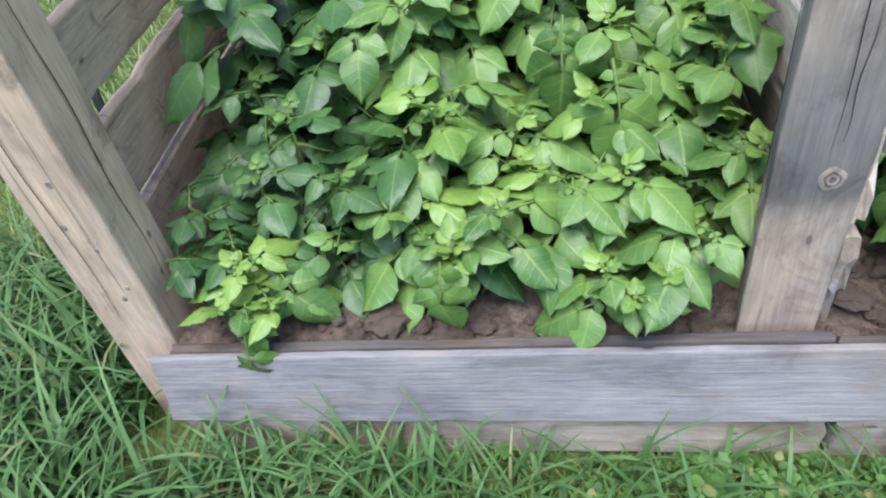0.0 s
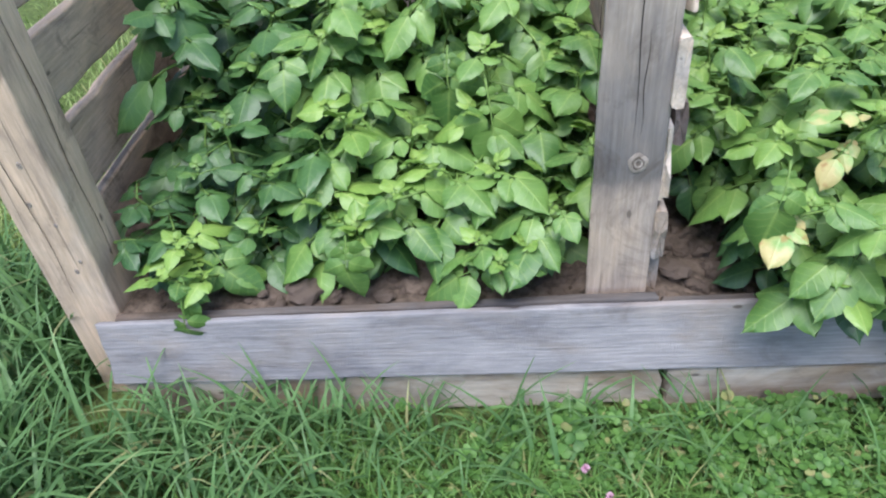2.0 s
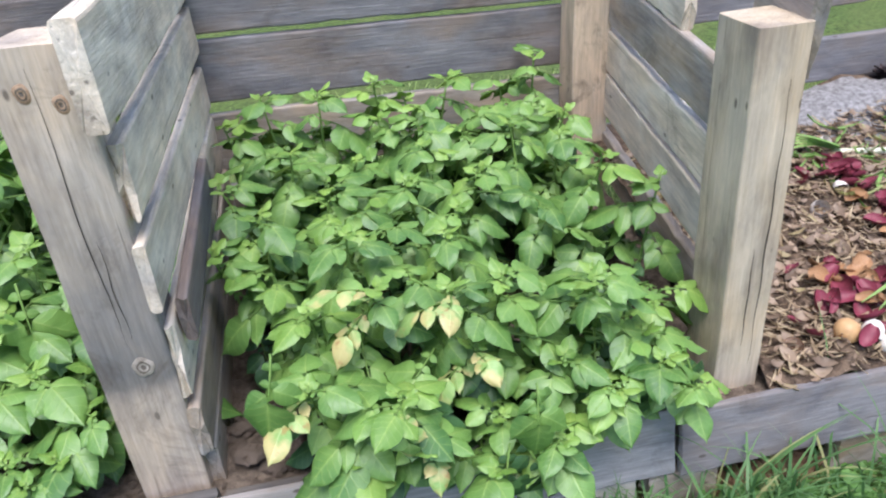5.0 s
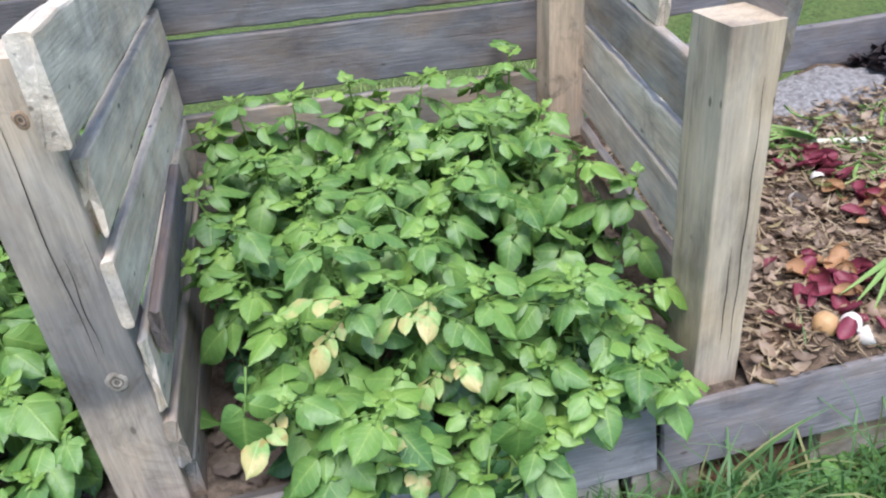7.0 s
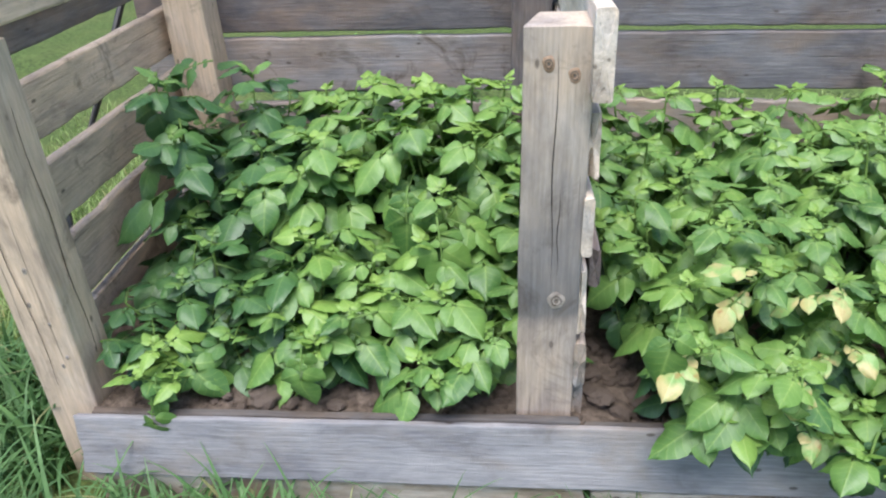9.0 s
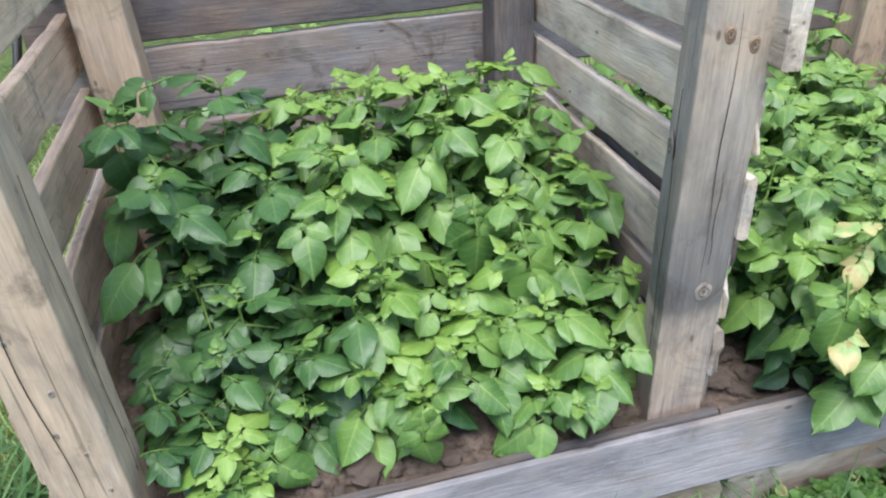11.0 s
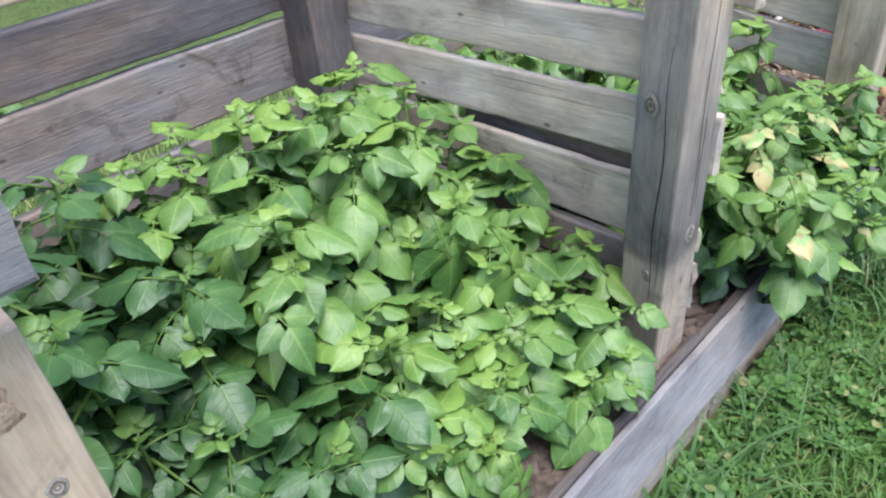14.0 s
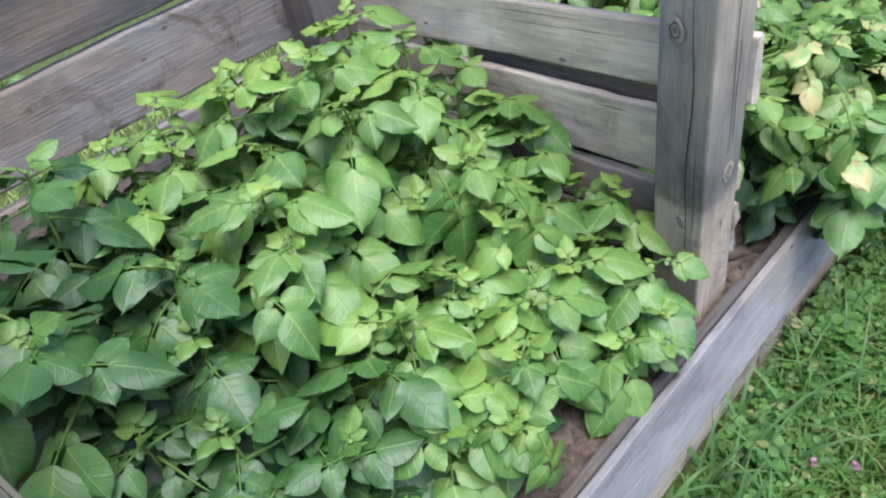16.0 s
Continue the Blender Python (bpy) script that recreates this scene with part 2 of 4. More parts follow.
def grass_material(name, a, b, tip):
    n = Nodes(name)
    uv = n.add("ShaderNodeUVMap").outputs[0]
    u = n.add("ShaderNodeSeparateXYZ", {0: uv}).outputs[0]
    isl = n.add("ShaderNodeNewGeometry").outputs["Random Per Island"]
    col = n.mix(isl, c4(*a), c4(*b))
    dry = n.ramp(n.math("FRACT", n.math("MULTIPLY", isl, 17.0)), [(0.93, (0,) * 3), (0.95, (1,) * 3)])
    col = n.mix(n.math("MULTIPLY", dry, 0.8), col, c4(0.42, 0.36, 0.17))
    col = n.mix(n.math("MULTIPLY", u, 0.45), col, c4(*tip))
    n.set(Base_Color=col, Roughness=0.5, Specular_IOR_Level=0.35)
    tr = n.add("ShaderNodeBsdfTranslucent", {"Color": col})
    mx = n.add("ShaderNodeMixShader", {0: 0.25, 1: n.bsdf.outputs[0], 2: tr.outputs[0]})
    n.t.links.new(mx.outputs[0], n.out.inputs[0])
    return n.m


GRASS_BLUE = grass_material("tall_grass", (0.045, 0.130, 0.038), (0.115, 0.240, 0.075), (0.19, 0.31, 0.12))
GRASS = grass_material("lawn_grass", (0.050, 0.145, 0.030), (0.140, 0.280, 0.060), (0.20, 0.34, 0.09))
# Lighter copy of the lawn grass, with sunlight put into the colour.
GRASS_FAR = grass_material("sun_painted_lawn_grass", (0.17, 0.27, 0.07), (0.33, 0.43, 0.14), (0.38, 0.46, 0.18))
CLOVER = grass_material("clover_leaf", (0.035, 0.105, 0.024), (0.120, 0.255, 0.055), (0.15, 0.30, 0.07))


def ground_material():
    n = Nodes("lawn_ground")
    v = n.add("ShaderNodeTexCoord").outputs["Object"]
    a = n.noise(v, 3.0, 5.0, 0.6)
    b = n.noise(v, 45.0, 4.0, 0.7)
    col = n.mix(n.ramp(b, [(0.35, (0,) * 3), (0.65, (1,) * 3)]), c4(0.04, 0.055, 0.02), c4(0.13, 0.19, 0.055))
    col = n.mix(n.ramp(a, [(0.45, (0,) * 3), (0.7, (0.5,) * 3)]), col, c4(0.15, 0.17, 0.06))
    return n.set(Base_Color=col, Roughness=0.95, Specular_IOR_Level=0.1, Normal=n.bump(b, 0.8, 0.02))


LAWN = ground_material()


# ---- makers ----
def part(name, mesh, material, parent, label="", at=None):
    """Links a mesh (or bmesh) as one object under parent, with its pose given in the world."""
    if isinstance(mesh, bmesh.types.BMesh):
        me = bpy.data.meshes.new(name)
        mesh.to_mesh(me)
        mesh.free()
    else:
        me = mesh
    if material and not me.materials:
        me.materials.append(material)
    ob = new(name, me)
    if parent:
        ob.parent = parent
        base = parent.matrix_basis.copy()
        up = parent.parent
        while up:
            base = up.matrix_basis @ base
            up = up.parent
        ob.matrix_basis = base.inverted() @ (at or Matrix())
    else:
        ob.matrix_basis = at or Matrix()
    return tagged(ob, label) if label else ob


def thing(name, place, label, category, group="", kind=""):
    ob = new(name)
    ob.location = place
    ob.matrix_basis = Matrix.Translation(place)
    ob.empty_display_size = 0.05
    return tagged(ob, label, category, group, kind)


def smooth(me):
    me.polygons.foreach_set("use_smooth", [True] * len(me.polygons))
    return me


def timber(length, wide, thick, seed=0, wobble=0.003, ragged=0.006, bevel=0.006, chips=0.0):
    """A sawn timber along local x: wide in z, thick in y, worn edges, uneven ends."""
    rng = random.Random(seed)
    n = max(6, int(length / 0.035))
    half_w, half_t = wide / 2, thick / 2
    b = min(bevel, half_t * 0.7)
    ring = []
    for sy, sz in ((1, 1), (-1, 1), (-1, -1), (1, -1)):
        a = (sy * half_t, sz * (half_w - b))
        c = (sy * (half_t - b), sz * half_w)
        ring += [a, (sy * (half_t - 0.3 * b), sz * (half_w - 0.3 * b)), c] if sy * sz > 0 else [c, (sy * (half_t - 0.3 * b), sz * (half_w - 0.3 * b)), a]
        if sy < 0 and sz > 0:
            ring += [(-half_t, half_w * 0.33), (-half_t, -half_w * 0.33)]
    ring += [(half_t, -half_w * 0.33), (half_t, half_w * 0.33)]
    m = len(ring)
    verts, faces = [], []
    off = rng.uniform(0, 50)
    for i in range(n + 1):
        x = length * i / n
        for j, (y, z) in enumerate(ring):
            e = 1 if z > 0 else -1
            dz = wobble * noise.noise((x * 4 + off, e * 9.1, y * 6)) + 0.5 * wobble * noise.noise((x * 23 + off, e * 3.3, y * 30))
            dy = 0.5 * wobble * noise.noise((x * 5 + off, z * 9, 4.4 + y * 9))
            xx = x
            if i in (0, n):
                xx += (1 if i == 0 else -1) * ragged * abs(noise.noise((z * 60 + off, y * 60, i * 1.7))) * 2.2
            if chips and abs(z) > half_w * 0.8:
                k = noise.noise((x * 11 + off, e * 5.0, 2.2))
                if k > 0.25:
                    dz -= e * chips * (k - 0.25)
            verts.append((xx, y + dy, z + dz))
    for i in range(n):
        for j in range(m):
            k = (j + 1) % m
            faces.append((i * m + j, i * m + k, (i + 1) * m + k, (i + 1) * m + j))
    for i, flip in ((0, False), (n, True)):
        cx = sum(verts[i * m + j][0] for j in range(m)) / m
        verts.append((cx, 0, 0))
        c = len(verts) - 1
        for j in range(m):
            k = (j + 1) % m
            f = (i * m + k, i * m + j, c)
            faces.append(f[::-1] if flip else f)
    me = bpy.data.meshes.new("timber")
    me.from_pydata(verts, [], faces)
    bm = bmesh.new()
    bm.from_mesh(me)
    bmesh.ops.recalc_face_normals(bm, faces=bm.faces)
    bm.to_mesh(me)
    bm.free()
    return me


def along(a, b, face=(0, -1, 0)):
    """The pose of a timber that runs from a to b with its broad side towards face."""
    a, b = Vector(a), Vector(b)
    x = (b - a).normalized()
    y = -Vector(face)
    y = (y - x * y.dot(x)).normalized()
    z = x.cross(y)
    m = Matrix((x, y, z)).transposed().to_4x4()
    m.translation = a
    return m


def board(parent, name, a, b, wide, thick, mat, seed, face=(0, -1, 0), label="", **kw):
    return part(name, timber((Vector(b) - Vector(a)).length, wide, thick, seed, **kw), mat, parent, label, along(a, b, face))


def knot(parent, place, r, normal, mat, name="knot"):
    """A raised ring with a dented heart, set into a timber's face."""
    bm = bmesh.new()
    rings = [(1.0, -0.0012), (0.82, 0.0002), (0.62, 0.0004), (0.45, 0.0005), (0.26, 0.0002), (0.12, -0.0008)]
    rows = []
    for q, (f, h) in enumerate(rings):
        rows.append([bm.verts.new((r * f * math.cos(a) * (1 + 0.12 * math.sin(2 * a + r * 900) + 0.06 * math.sin(5 * a)), r * 1.3 * f * math.sin(a) * (1 + 0.08 * math.sin(3 * a + r * 500)), h)) for a in [2 * math.pi * i / 18 for i in range(18)]])
    for p, q in zip(rows, rows[1:]):
        for i in range(18):
            bm.faces.new((p[i], p[(i + 1) % 18], q[(i + 1) % 18], q[i]))
    bm.faces.new(rows[-1])
    for q, f in enumerate(bm.faces):
        f.smooth = True
        f.material_index = 1 if mat in (KNOT, KNOTO) and q // 18 in (2, 4, 5) else 0
    turn = Vector(normal).to_track_quat("Z", "Y").to_matrix().to_4x4()
    ob = part(name, bm, mat, parent, "", Matrix.Translation(place) @ turn)
    ob.data.materials.append(KNOTDARK)
    return ob


def crack(parent, points, width, normal):
    """A drying crack: a narrow dark groove along a line on a timber's face."""
    bm = bmesh.new()
    nrm = Vector(normal)
    pts = [Vector(p) for p in points]
    rows = []
    for i, p in enumerate(pts):
        d = (pts[min(i + 1, len(pts) - 1)] - pts[max(i - 1, 0)]).normalized()
        s = d.cross(nrm).normalized()
        w = width * math.sin(math.pi * (i + 0.35) / (len(pts) - 0.3))
        rows.append([bm.verts.new(p + s * w * k + nrm * h) for k, h in ((-0.5, 0.0012), (0, 0.0004), (0.5, 0.0012))])
    for p, q in zip(rows, rows[1:]):
        for i in range(2):
            bm.faces.new((p[i], p[i + 1], q[i + 1], q[i]))
    return part("drying_crack", bm, SHADOWGAP, parent)


# ---- ground ----
GROUND_Z = -0.06


def ground_height(x, y):
    return GROUND_Z + 0.018 * noise.noise((x * 1.7, y * 1.7, 0)) + 0.008 * noise.noise((x * 7, y * 7, 3))


def make_ground():
    bm = bmesh.new()
    steps = [-400, -120, -40, -15, -7, -4] + [-3 + 0.12 * i for i in range(63)] + [6, 9, 16, 42, 120, 400]
    grid = [[bm.verts.new((x + 1, y, ground_height(x + 1, y))) for x in steps] for y in steps]
    for r, s in zip(grid, grid[1:]):
        for i in range(len(steps) - 1):
            bm.faces.new((r[i], r[i + 1], s[i + 1], s[i]))
    ob = part("ground", bm, LAWN, None)
    smooth(ob.data)
    return tagged(ob, "green garden lawn around the timber bins", "ground", kind="structure")


make_ground()

# ---- timber bins ----
left_panel = thing("side_fence", (0, 0.5, -0.06), "weathered tan timber side panel with gaps between slats", "fence panel", "bin side panels")
mid_panel = thing("divider_fence", (1.1, 0.5, -0.06), "weathered grey timber divider of overlapping broken boards", "fence panel", "bin side panels")
right_panel = thing("divider_fence", (2.2, 0.5, -0.06), "pale timber divider beside the compost heap", "fence panel", "bin side panels")
back_fence = thing("slatted_fence", (1.6, 1.1, -0.06), "blue-grey weathered plank fence behind the potato bed", "fence")
edging = thing("bed_edging", (1.4, -0.06, -0.06), "grey weathered plank edging on a pale base board", "bed edging")


def post(parent, x0, x1, y0, y1, z0, z1, mat, seed, lean=(0, 0), label=""):
    cx, cy = (x0 + x1) / 2, (y0 + y1) / 2
    return board(parent, "post", (cx, cy, z0), (cx + lean[0], cy + lean[1], z1), x1 - x0, y1 - y0, mat, seed, (0, -1, 0), label, wobble=0.003, ragged=0.001, bevel=0.005)


post_a = post(left_panel, -0.080, 0.040, 0.0, 0.115, -0.06, 1.005, TAN, 1)
post_e = post(left_panel, -0.050, 0.074, 0.955, 1.07, -0.06, 0.955, TAN, 2)
post_b = post(mid_panel, 1.0, 1.120, 0.0, 0.11, -0.06, 1.028, BANDED, 3, (0.008, 0))
for v in post_b.data.vertices:
    if v.co.z > 0:
        v.co.z -= 0.030 * (v.co.y + 0.055) / 0.11
post_bb = post(mid_panel, 0.985, 1.10, 0.955, 1.07, -0.06, 1.12, DARKB, 4)
post_c = post(right_panel, 2.137, 2.235, 0.0, 0.125, -0.06, 0.925, RAW, 5, (-0.018, 0.02))
post_d = post(right_panel, 2.165, 2.28, 0.955, 1.07, -0.06, 1.12, TAN, 6)

# left panel: boards outside its posts
for i, (z0, z1, y0, y1) in enumerate(((0.12, 0.30, 0.05, 1.09), (0.32, 0.487, 0.05, 1.09), (0.53, 0.677, 0.055, 1.09), (0.73, 0.866, 0.05, 1.09), (0.925, 1.035, 0.055, 1.09))):
    board(left_panel, "slat", (-0.095, y0, (z0 + z1) / 2), (-0.095, y1, (z0 + z1) / 2), z1 - z0, 0.028, DARKB if i == 4 else TAN, 20 + i, (1, 0, 0), chips=0.02)
board(left_panel, "slat", (0.055, 0.032, 1.095), (0.050, 0.9, 1.085), 0.125, 0.026, TAN, 31, (1, 0, 0), "tan upper slat with a broken end", ragged=0.02)
board(left_panel, "top_rail", (-0.38, -0.03, 1.135), (0.062, -0.03, 1.13), 0.15, 0.03, EDGE, 32, (0, -1, 0), "blue-grey upper rail", ragged=0.006)
board(left_panel, "brace", (-0.045, 0.06, 0.95), (-0.045, 0.06, 1.24), 0.06, 0.05, TAN, 33, (0, -1, 0))

# middle divider: overlapping boards on the right face of its posts
X = 1.120
for i, (xa, z0, z1, y0, zb, th, mat, rag) in enumerate((
        (0.018, 0.912, 1.062, -0.035, -0.035, 0.034, PALE, 0.004),
        (0.014, 0.757, 0.878, 0.006, -0.03, 0.026, PALE, 0.022),
        (0.012, 0.605, 0.725, -0.012, -0.035, 0.02, PALE, 0.005),
        (0.010, 0.415, 0.560, 0.000, -0.01, 0.018, PALE, 0.016),
        (0.013, 0.285, 0.395, -0.004, -0.01, 0.024, GREY, 0.012),
        (0.013, 0.150, 0.275, 0.020, 0.0, 0.024, GREY, 0.01))):
    zc = (z0 + z1) / 2
    board(mid_panel, "slat", (X + xa, y0, zc), (X + xa - 0.012, 1.06, zc + zb), z1 - z0, th, mat, 40 + i, (1, 0, 0), "", ragged=rag, chips=0.010)
board(mid_panel, "slat", (1.156, 0.04, 0.545), (1.146, 0.62, 0.56), 0.085, 0.022, DARKB, 50, (1, 0, 0), "dark short board", ragged=0.012)

# right divider
for i, (z0, z1, y0, drop, mat) in enumerate(((0.20, 0.33, 0.10, 0.05, GREY), (0.36, 0.485, 0.08, 0.08, PALE), (0.50, 0.62, 0.06, 0.07, PALE), (0.64, 0.775, 0.10, 0.07, GREY), (0.80, 0.93, 0.45, 0.05, PALE))):
    zc = (z0 + z1) / 2
    xf = 2.205 if i < 4 else 2.24
    board(right_panel, "slat", (xf, y0, zc), (2.292, 1.08, zc + drop), z1 - z0, 0.026, mat, 60 + i, (-1, 0, 0), chips=0.02, ragged=0.012)
board(right_panel, "slat", (2.225, 0.03, 0.90), (2.25, 0.22, 0.93), 0.16, 0.03, GREY, 69, (-1, 0, 0), ragged=0.012)

# back fence
for i, (z0, z1, mat) in enumerate(((0.12, 0.31, GREY), (0.35, 0.540, GREY), (0.575, 0.752, SLATE), (0.768, 0.905, DARKB), (0.945, 1.08, GREY))):
    zc, wd = (z0 + z1) / 2, z1 - z0
    board(back_fence, "slat", (-0.20, 1.088, zc + 0.008), (1.035, 1.088, zc), wd, 0.03, TAN if i == 4 else BROWN if i in (1, 2) else mat, 80 + i, label="" , chips=0.012)
    board(back_fence, "slat", (1.043, 1.088, zc + 0.004), (2.215, 1.088, zc - 0.016), wd, 0.03, SLATE if i == 3 else mat, 90 + i, chips=0.012)
for i, (z0, z1) in enumerate(((0.18, 0.34), (0.385, 0.53), (0.63, 0.78))):
    zc = (z0 + z1) / 2
    board(back_fence, "slat", (2.222, 1.088, zc), (4.1, 1.088, zc + 0.01), z1 - z0, 0.03, SLATE, 100 + i, chips=0.012)

# far end of the compost bay
for i, (z0, z1) in enumerate(((0.16, 0.34), (0.385, 0.53))):
    board(back_fence, "slat", (4.115, -0.07, (z0 + z1) / 2), (4.115, 1.07, (z0 + z1) / 2), z1 - z0, 0.03, SLATE, 105 + i, (-1, 0, 0), chips=0.012)

# front edging
for i, (xa, xb) in enumerate(((0.014, 2.02), (2.028, 4.2))):
    board(edging, "edging_board", (xa, -0.062, 0.132), (xb, -0.062, 0.144), 0.152, 0.016, SLATE if i else EDGE, 110 + i, (0, -1, 0.2), chips=0.01, ragged=0.008, bevel=0.003)
for i, (xa, xb, y) in enumerate(((0.02, 1.16, -0.0445), (1.165, 1.95, -0.0435), (1.97, 2.13, -0.0445), (2.40, 4.2, -0.0445))):
    board(edging, "base_board", (xa, y, -0.01), (xb, y, -0.002), 0.11, 0.05, CHIP, 114 + i, chips=0.02, ragged=0.012)

# very dark strip between the edging boards and the soil
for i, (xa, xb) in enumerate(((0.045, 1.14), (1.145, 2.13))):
    board(edging, "inner_board", (xa, -0.026, 0.122), (xb, -0.026, 0.134), 0.165, 0.022, VERYDARK, 118 + i, label="very dark inner plank", chips=0.012, ragged=0.008)

# knots, cracks and screws
for p, r, mat in (((1.080, -0.0015, 0.500), 0.016, KNOT), ((1.052, -0.001, 0.968), 0.011, KNOTO), ((1.095, -0.001, 0.948), 0.011, KNOTO)):
    knot(post_b, p, r, (0, -1, 0), mat)
for p, r in (((1.0205, 0.073, 0.765), 0.017), ((1.0115, 0.045, 0.42), 0.011)):
    knot(post_b, p, r, (-0.965, 0.262, 0), KNOT)
crack(post_b, [(1.066 + 0.0025 * math.sin(i * 0.7), -0.0015, 1.0 - 0.035 * i) for i in range(14)], 0.0018, (0, -1, 0))
crack(post_b, [(1.078 + 0.002 * math.sin(i), -0.0015, 0.74 - 0.02 * i) for i in range(10)], 0.0016, (0, -1, 0))
crack(post_b, [(1.0085 + 0.0011 * math.sin(i * 0.9), 0.035 + 0.004 * math.sin(i * 0.9), 0.88 - 0.04 * i) for i in range(15)], 0.003, (-0.965, 0.262, 0))
crack(post_c, [(2.196 - 0.0006 * i + 0.0015 * math.sin(i * 1.3), 0.002 + 0.00068 * i - 0.0035, 0.25 + 0.031 * i) for i in range(20)], 0.003, (0, -1, 0))
crack(post_c, [(2.172 - 0.0006 * i + 0.001 * math.sin(i * 1.9), 0.002 + 0.00068 * i - 0.0035, 0.30 + 0.031 * i) for i in range(8)], 0.003, (0, -1, 0))
crack(post_a, [(-0.035 + 0.006 * math.sin(i * 0.6), -0.0015, 0.25 + 0.045 * i) for i in range(16)], 0.0022, (0, -1, 0))
crack(post_a, [(0.0415, 0.06 + 0.004 * math.sin(i), 0.3 + 0.045 * i) for i in range(14)], 0.003, (1, 0, 0))
for p, r in (((-0.005, -0.001, 0.305), 0.005), ((0.012, -0.001, 0.33), 0.004), ((-0.01, -0.001, 0.555), 0.006), ((-0.03, -0.001, 0.47), 0.005), ((0.0, -0.001, 0.42), 0.004), ((0.01, -0.001, 0.86), 0.009), ((-0.02, -0.001, 0.77), 0.008), ((-0.04, -0.001, 0.66), 0.005)):
    knot(post_a, p, r, (0, -1, 0), KNOT)
hollow = knot(post_a, (-0.012, -0.0012, 0.952), 0.022, (0, -1, 0), HOLLOW, "knot_hollow")
for v in hollow.data.vertices:
    k = 1 + 0.7 * noise.noise(v.co * 60)
    v.co.x, v.co.y = v.co.x * 1.7 * k, v.co.y * 0.8 * k
rail = [o for o in left_panel.children if o.name.startswith("top_rail")][0]
for x, z in ((0.025, 1.095), (-0.02, 1.20)):
    knot(rail, (x, -0.0465, z), 0.005, (0, -1, 0), METAL, "screw")


# ---- soil ----
def soil_height(x, y):
    return 0.182 + 0.02 * noise.noise((x * 5, y * 5, 1)) + 0.014 * noise.noise((x * 19, y * 19, 2)) + 0.008 * noise.noise((x * 55, y * 55, 5)) + 0.03 * max(0.0, min(y, 0.3))


def make_soil():
    bm = bmesh.new()
    nx, ny = 150, 72
    rows = []
    for j in range(ny + 1):
        y = -0.04 + 1.11 * j / ny
        xs = [max(-0.075 + 2.34 * i / nx, 0.03 + 0.0002 * i if y < 0.06 else -1) for i in range(nx + 1)]
        rows.append([bm.verts.new((x, y, soil_height(x, y))) for x in xs])
    for r, s in zip(rows, rows[1:]):
        for i in range(nx):
            bm.faces.new((r[i], r[i + 1], s[i + 1], s[i]))
    ob = part("soil", bm, SOIL, None)
    smooth(ob.data)
    tagged(ob, "dry brown crumbly soil filling the timber bed", "soil", kind="structure")


make_soil()


def clod_mesh(seed, flat=0.6):
    bm = bmesh.new()
    bmesh.ops.create_icosphere(bm, subdivisions=3, radius=1)
    for v in bm.verts:
        c = v.co.normalized()
        k = 1 + 0.45 * noise.noise(c * 1.5 + Vector((seed * 7.1, 0, 0))) + 0.25 * noise.noise(c * 4.1 + Vector((0, seed * 3.3, 0))) + 0.14 * noise.noise(c * 9.5 + Vector((0, 0, seed * 5.3)))
        v.co = Vector((c.x * k, c.y * k * 0.8, c.z * k * flat))
    me = bpy.data.meshes.new("clod")
    bm.to_mesh(me)
    bm.free()
    me.materials.append(CLOD)
    return me


clod_meshes = [clod_mesh(i) for i in range(6)]
rng = random.Random(5)
spots = [(0.43, 0.035, 0.042), (0.49, 0.04, 0.022), (0.38, 0.01, 0.016), (0.34, 0.04, 0.015), (1.19, 0.06, 0.030), (1.24, 0.03, 0.020), (1.29, 0.07, 0.022), (1.17, 0.14, 0.028), (1.33, 0.02, 0.014), (1.26, 0.13, 0.022), (0.6, 0.02, 0.02), (0.95, 0.02, 0.018), (0.7, 0.02, 0.016), (2.05, 0.25, 0.03), (2.0, 0.1, 0.03)]
spots += [(rng.uniform(1.14, 1.45), rng.uniform(-0.01, 0.3), rng.uniform(0.004, 0.018)) for _ in range(110)]
spots += [(rng.uniform(0.1, 0.99), rng.uniform(-0.01, 0.1), rng.uniform(0.003, 0.011)) for _ in range(120)]
for i, (x, y, r) in enumerate(spots):
    ob = new("soil_clod", clod_meshes[i % 6])
    ob.matrix_basis = Matrix.Translation((x, y, soil_height(x, y) + r * 0.3)) @ pose(0, 0, 0, 0, 0, rng.uniform(0, 360)) @ Matrix.Scale(r, 4)
    tagged(ob, "dry brown lump of earth on the bed", "soil clod", "soil clods")

clay = clod_mesh(9, 0.55)
clay.materials.clear()
clay.materials.append(CLAY)
ob = new("clay_lump", clay)
ob.matrix_basis = pose(2.265, -0.055, -0.035, 0, 0, 8) @ Matrix.Diagonal((0.125, 0.06, 0.085, 1))
tagged(ob, "reddish brown lump of clay under the bed edging", "clay lump")


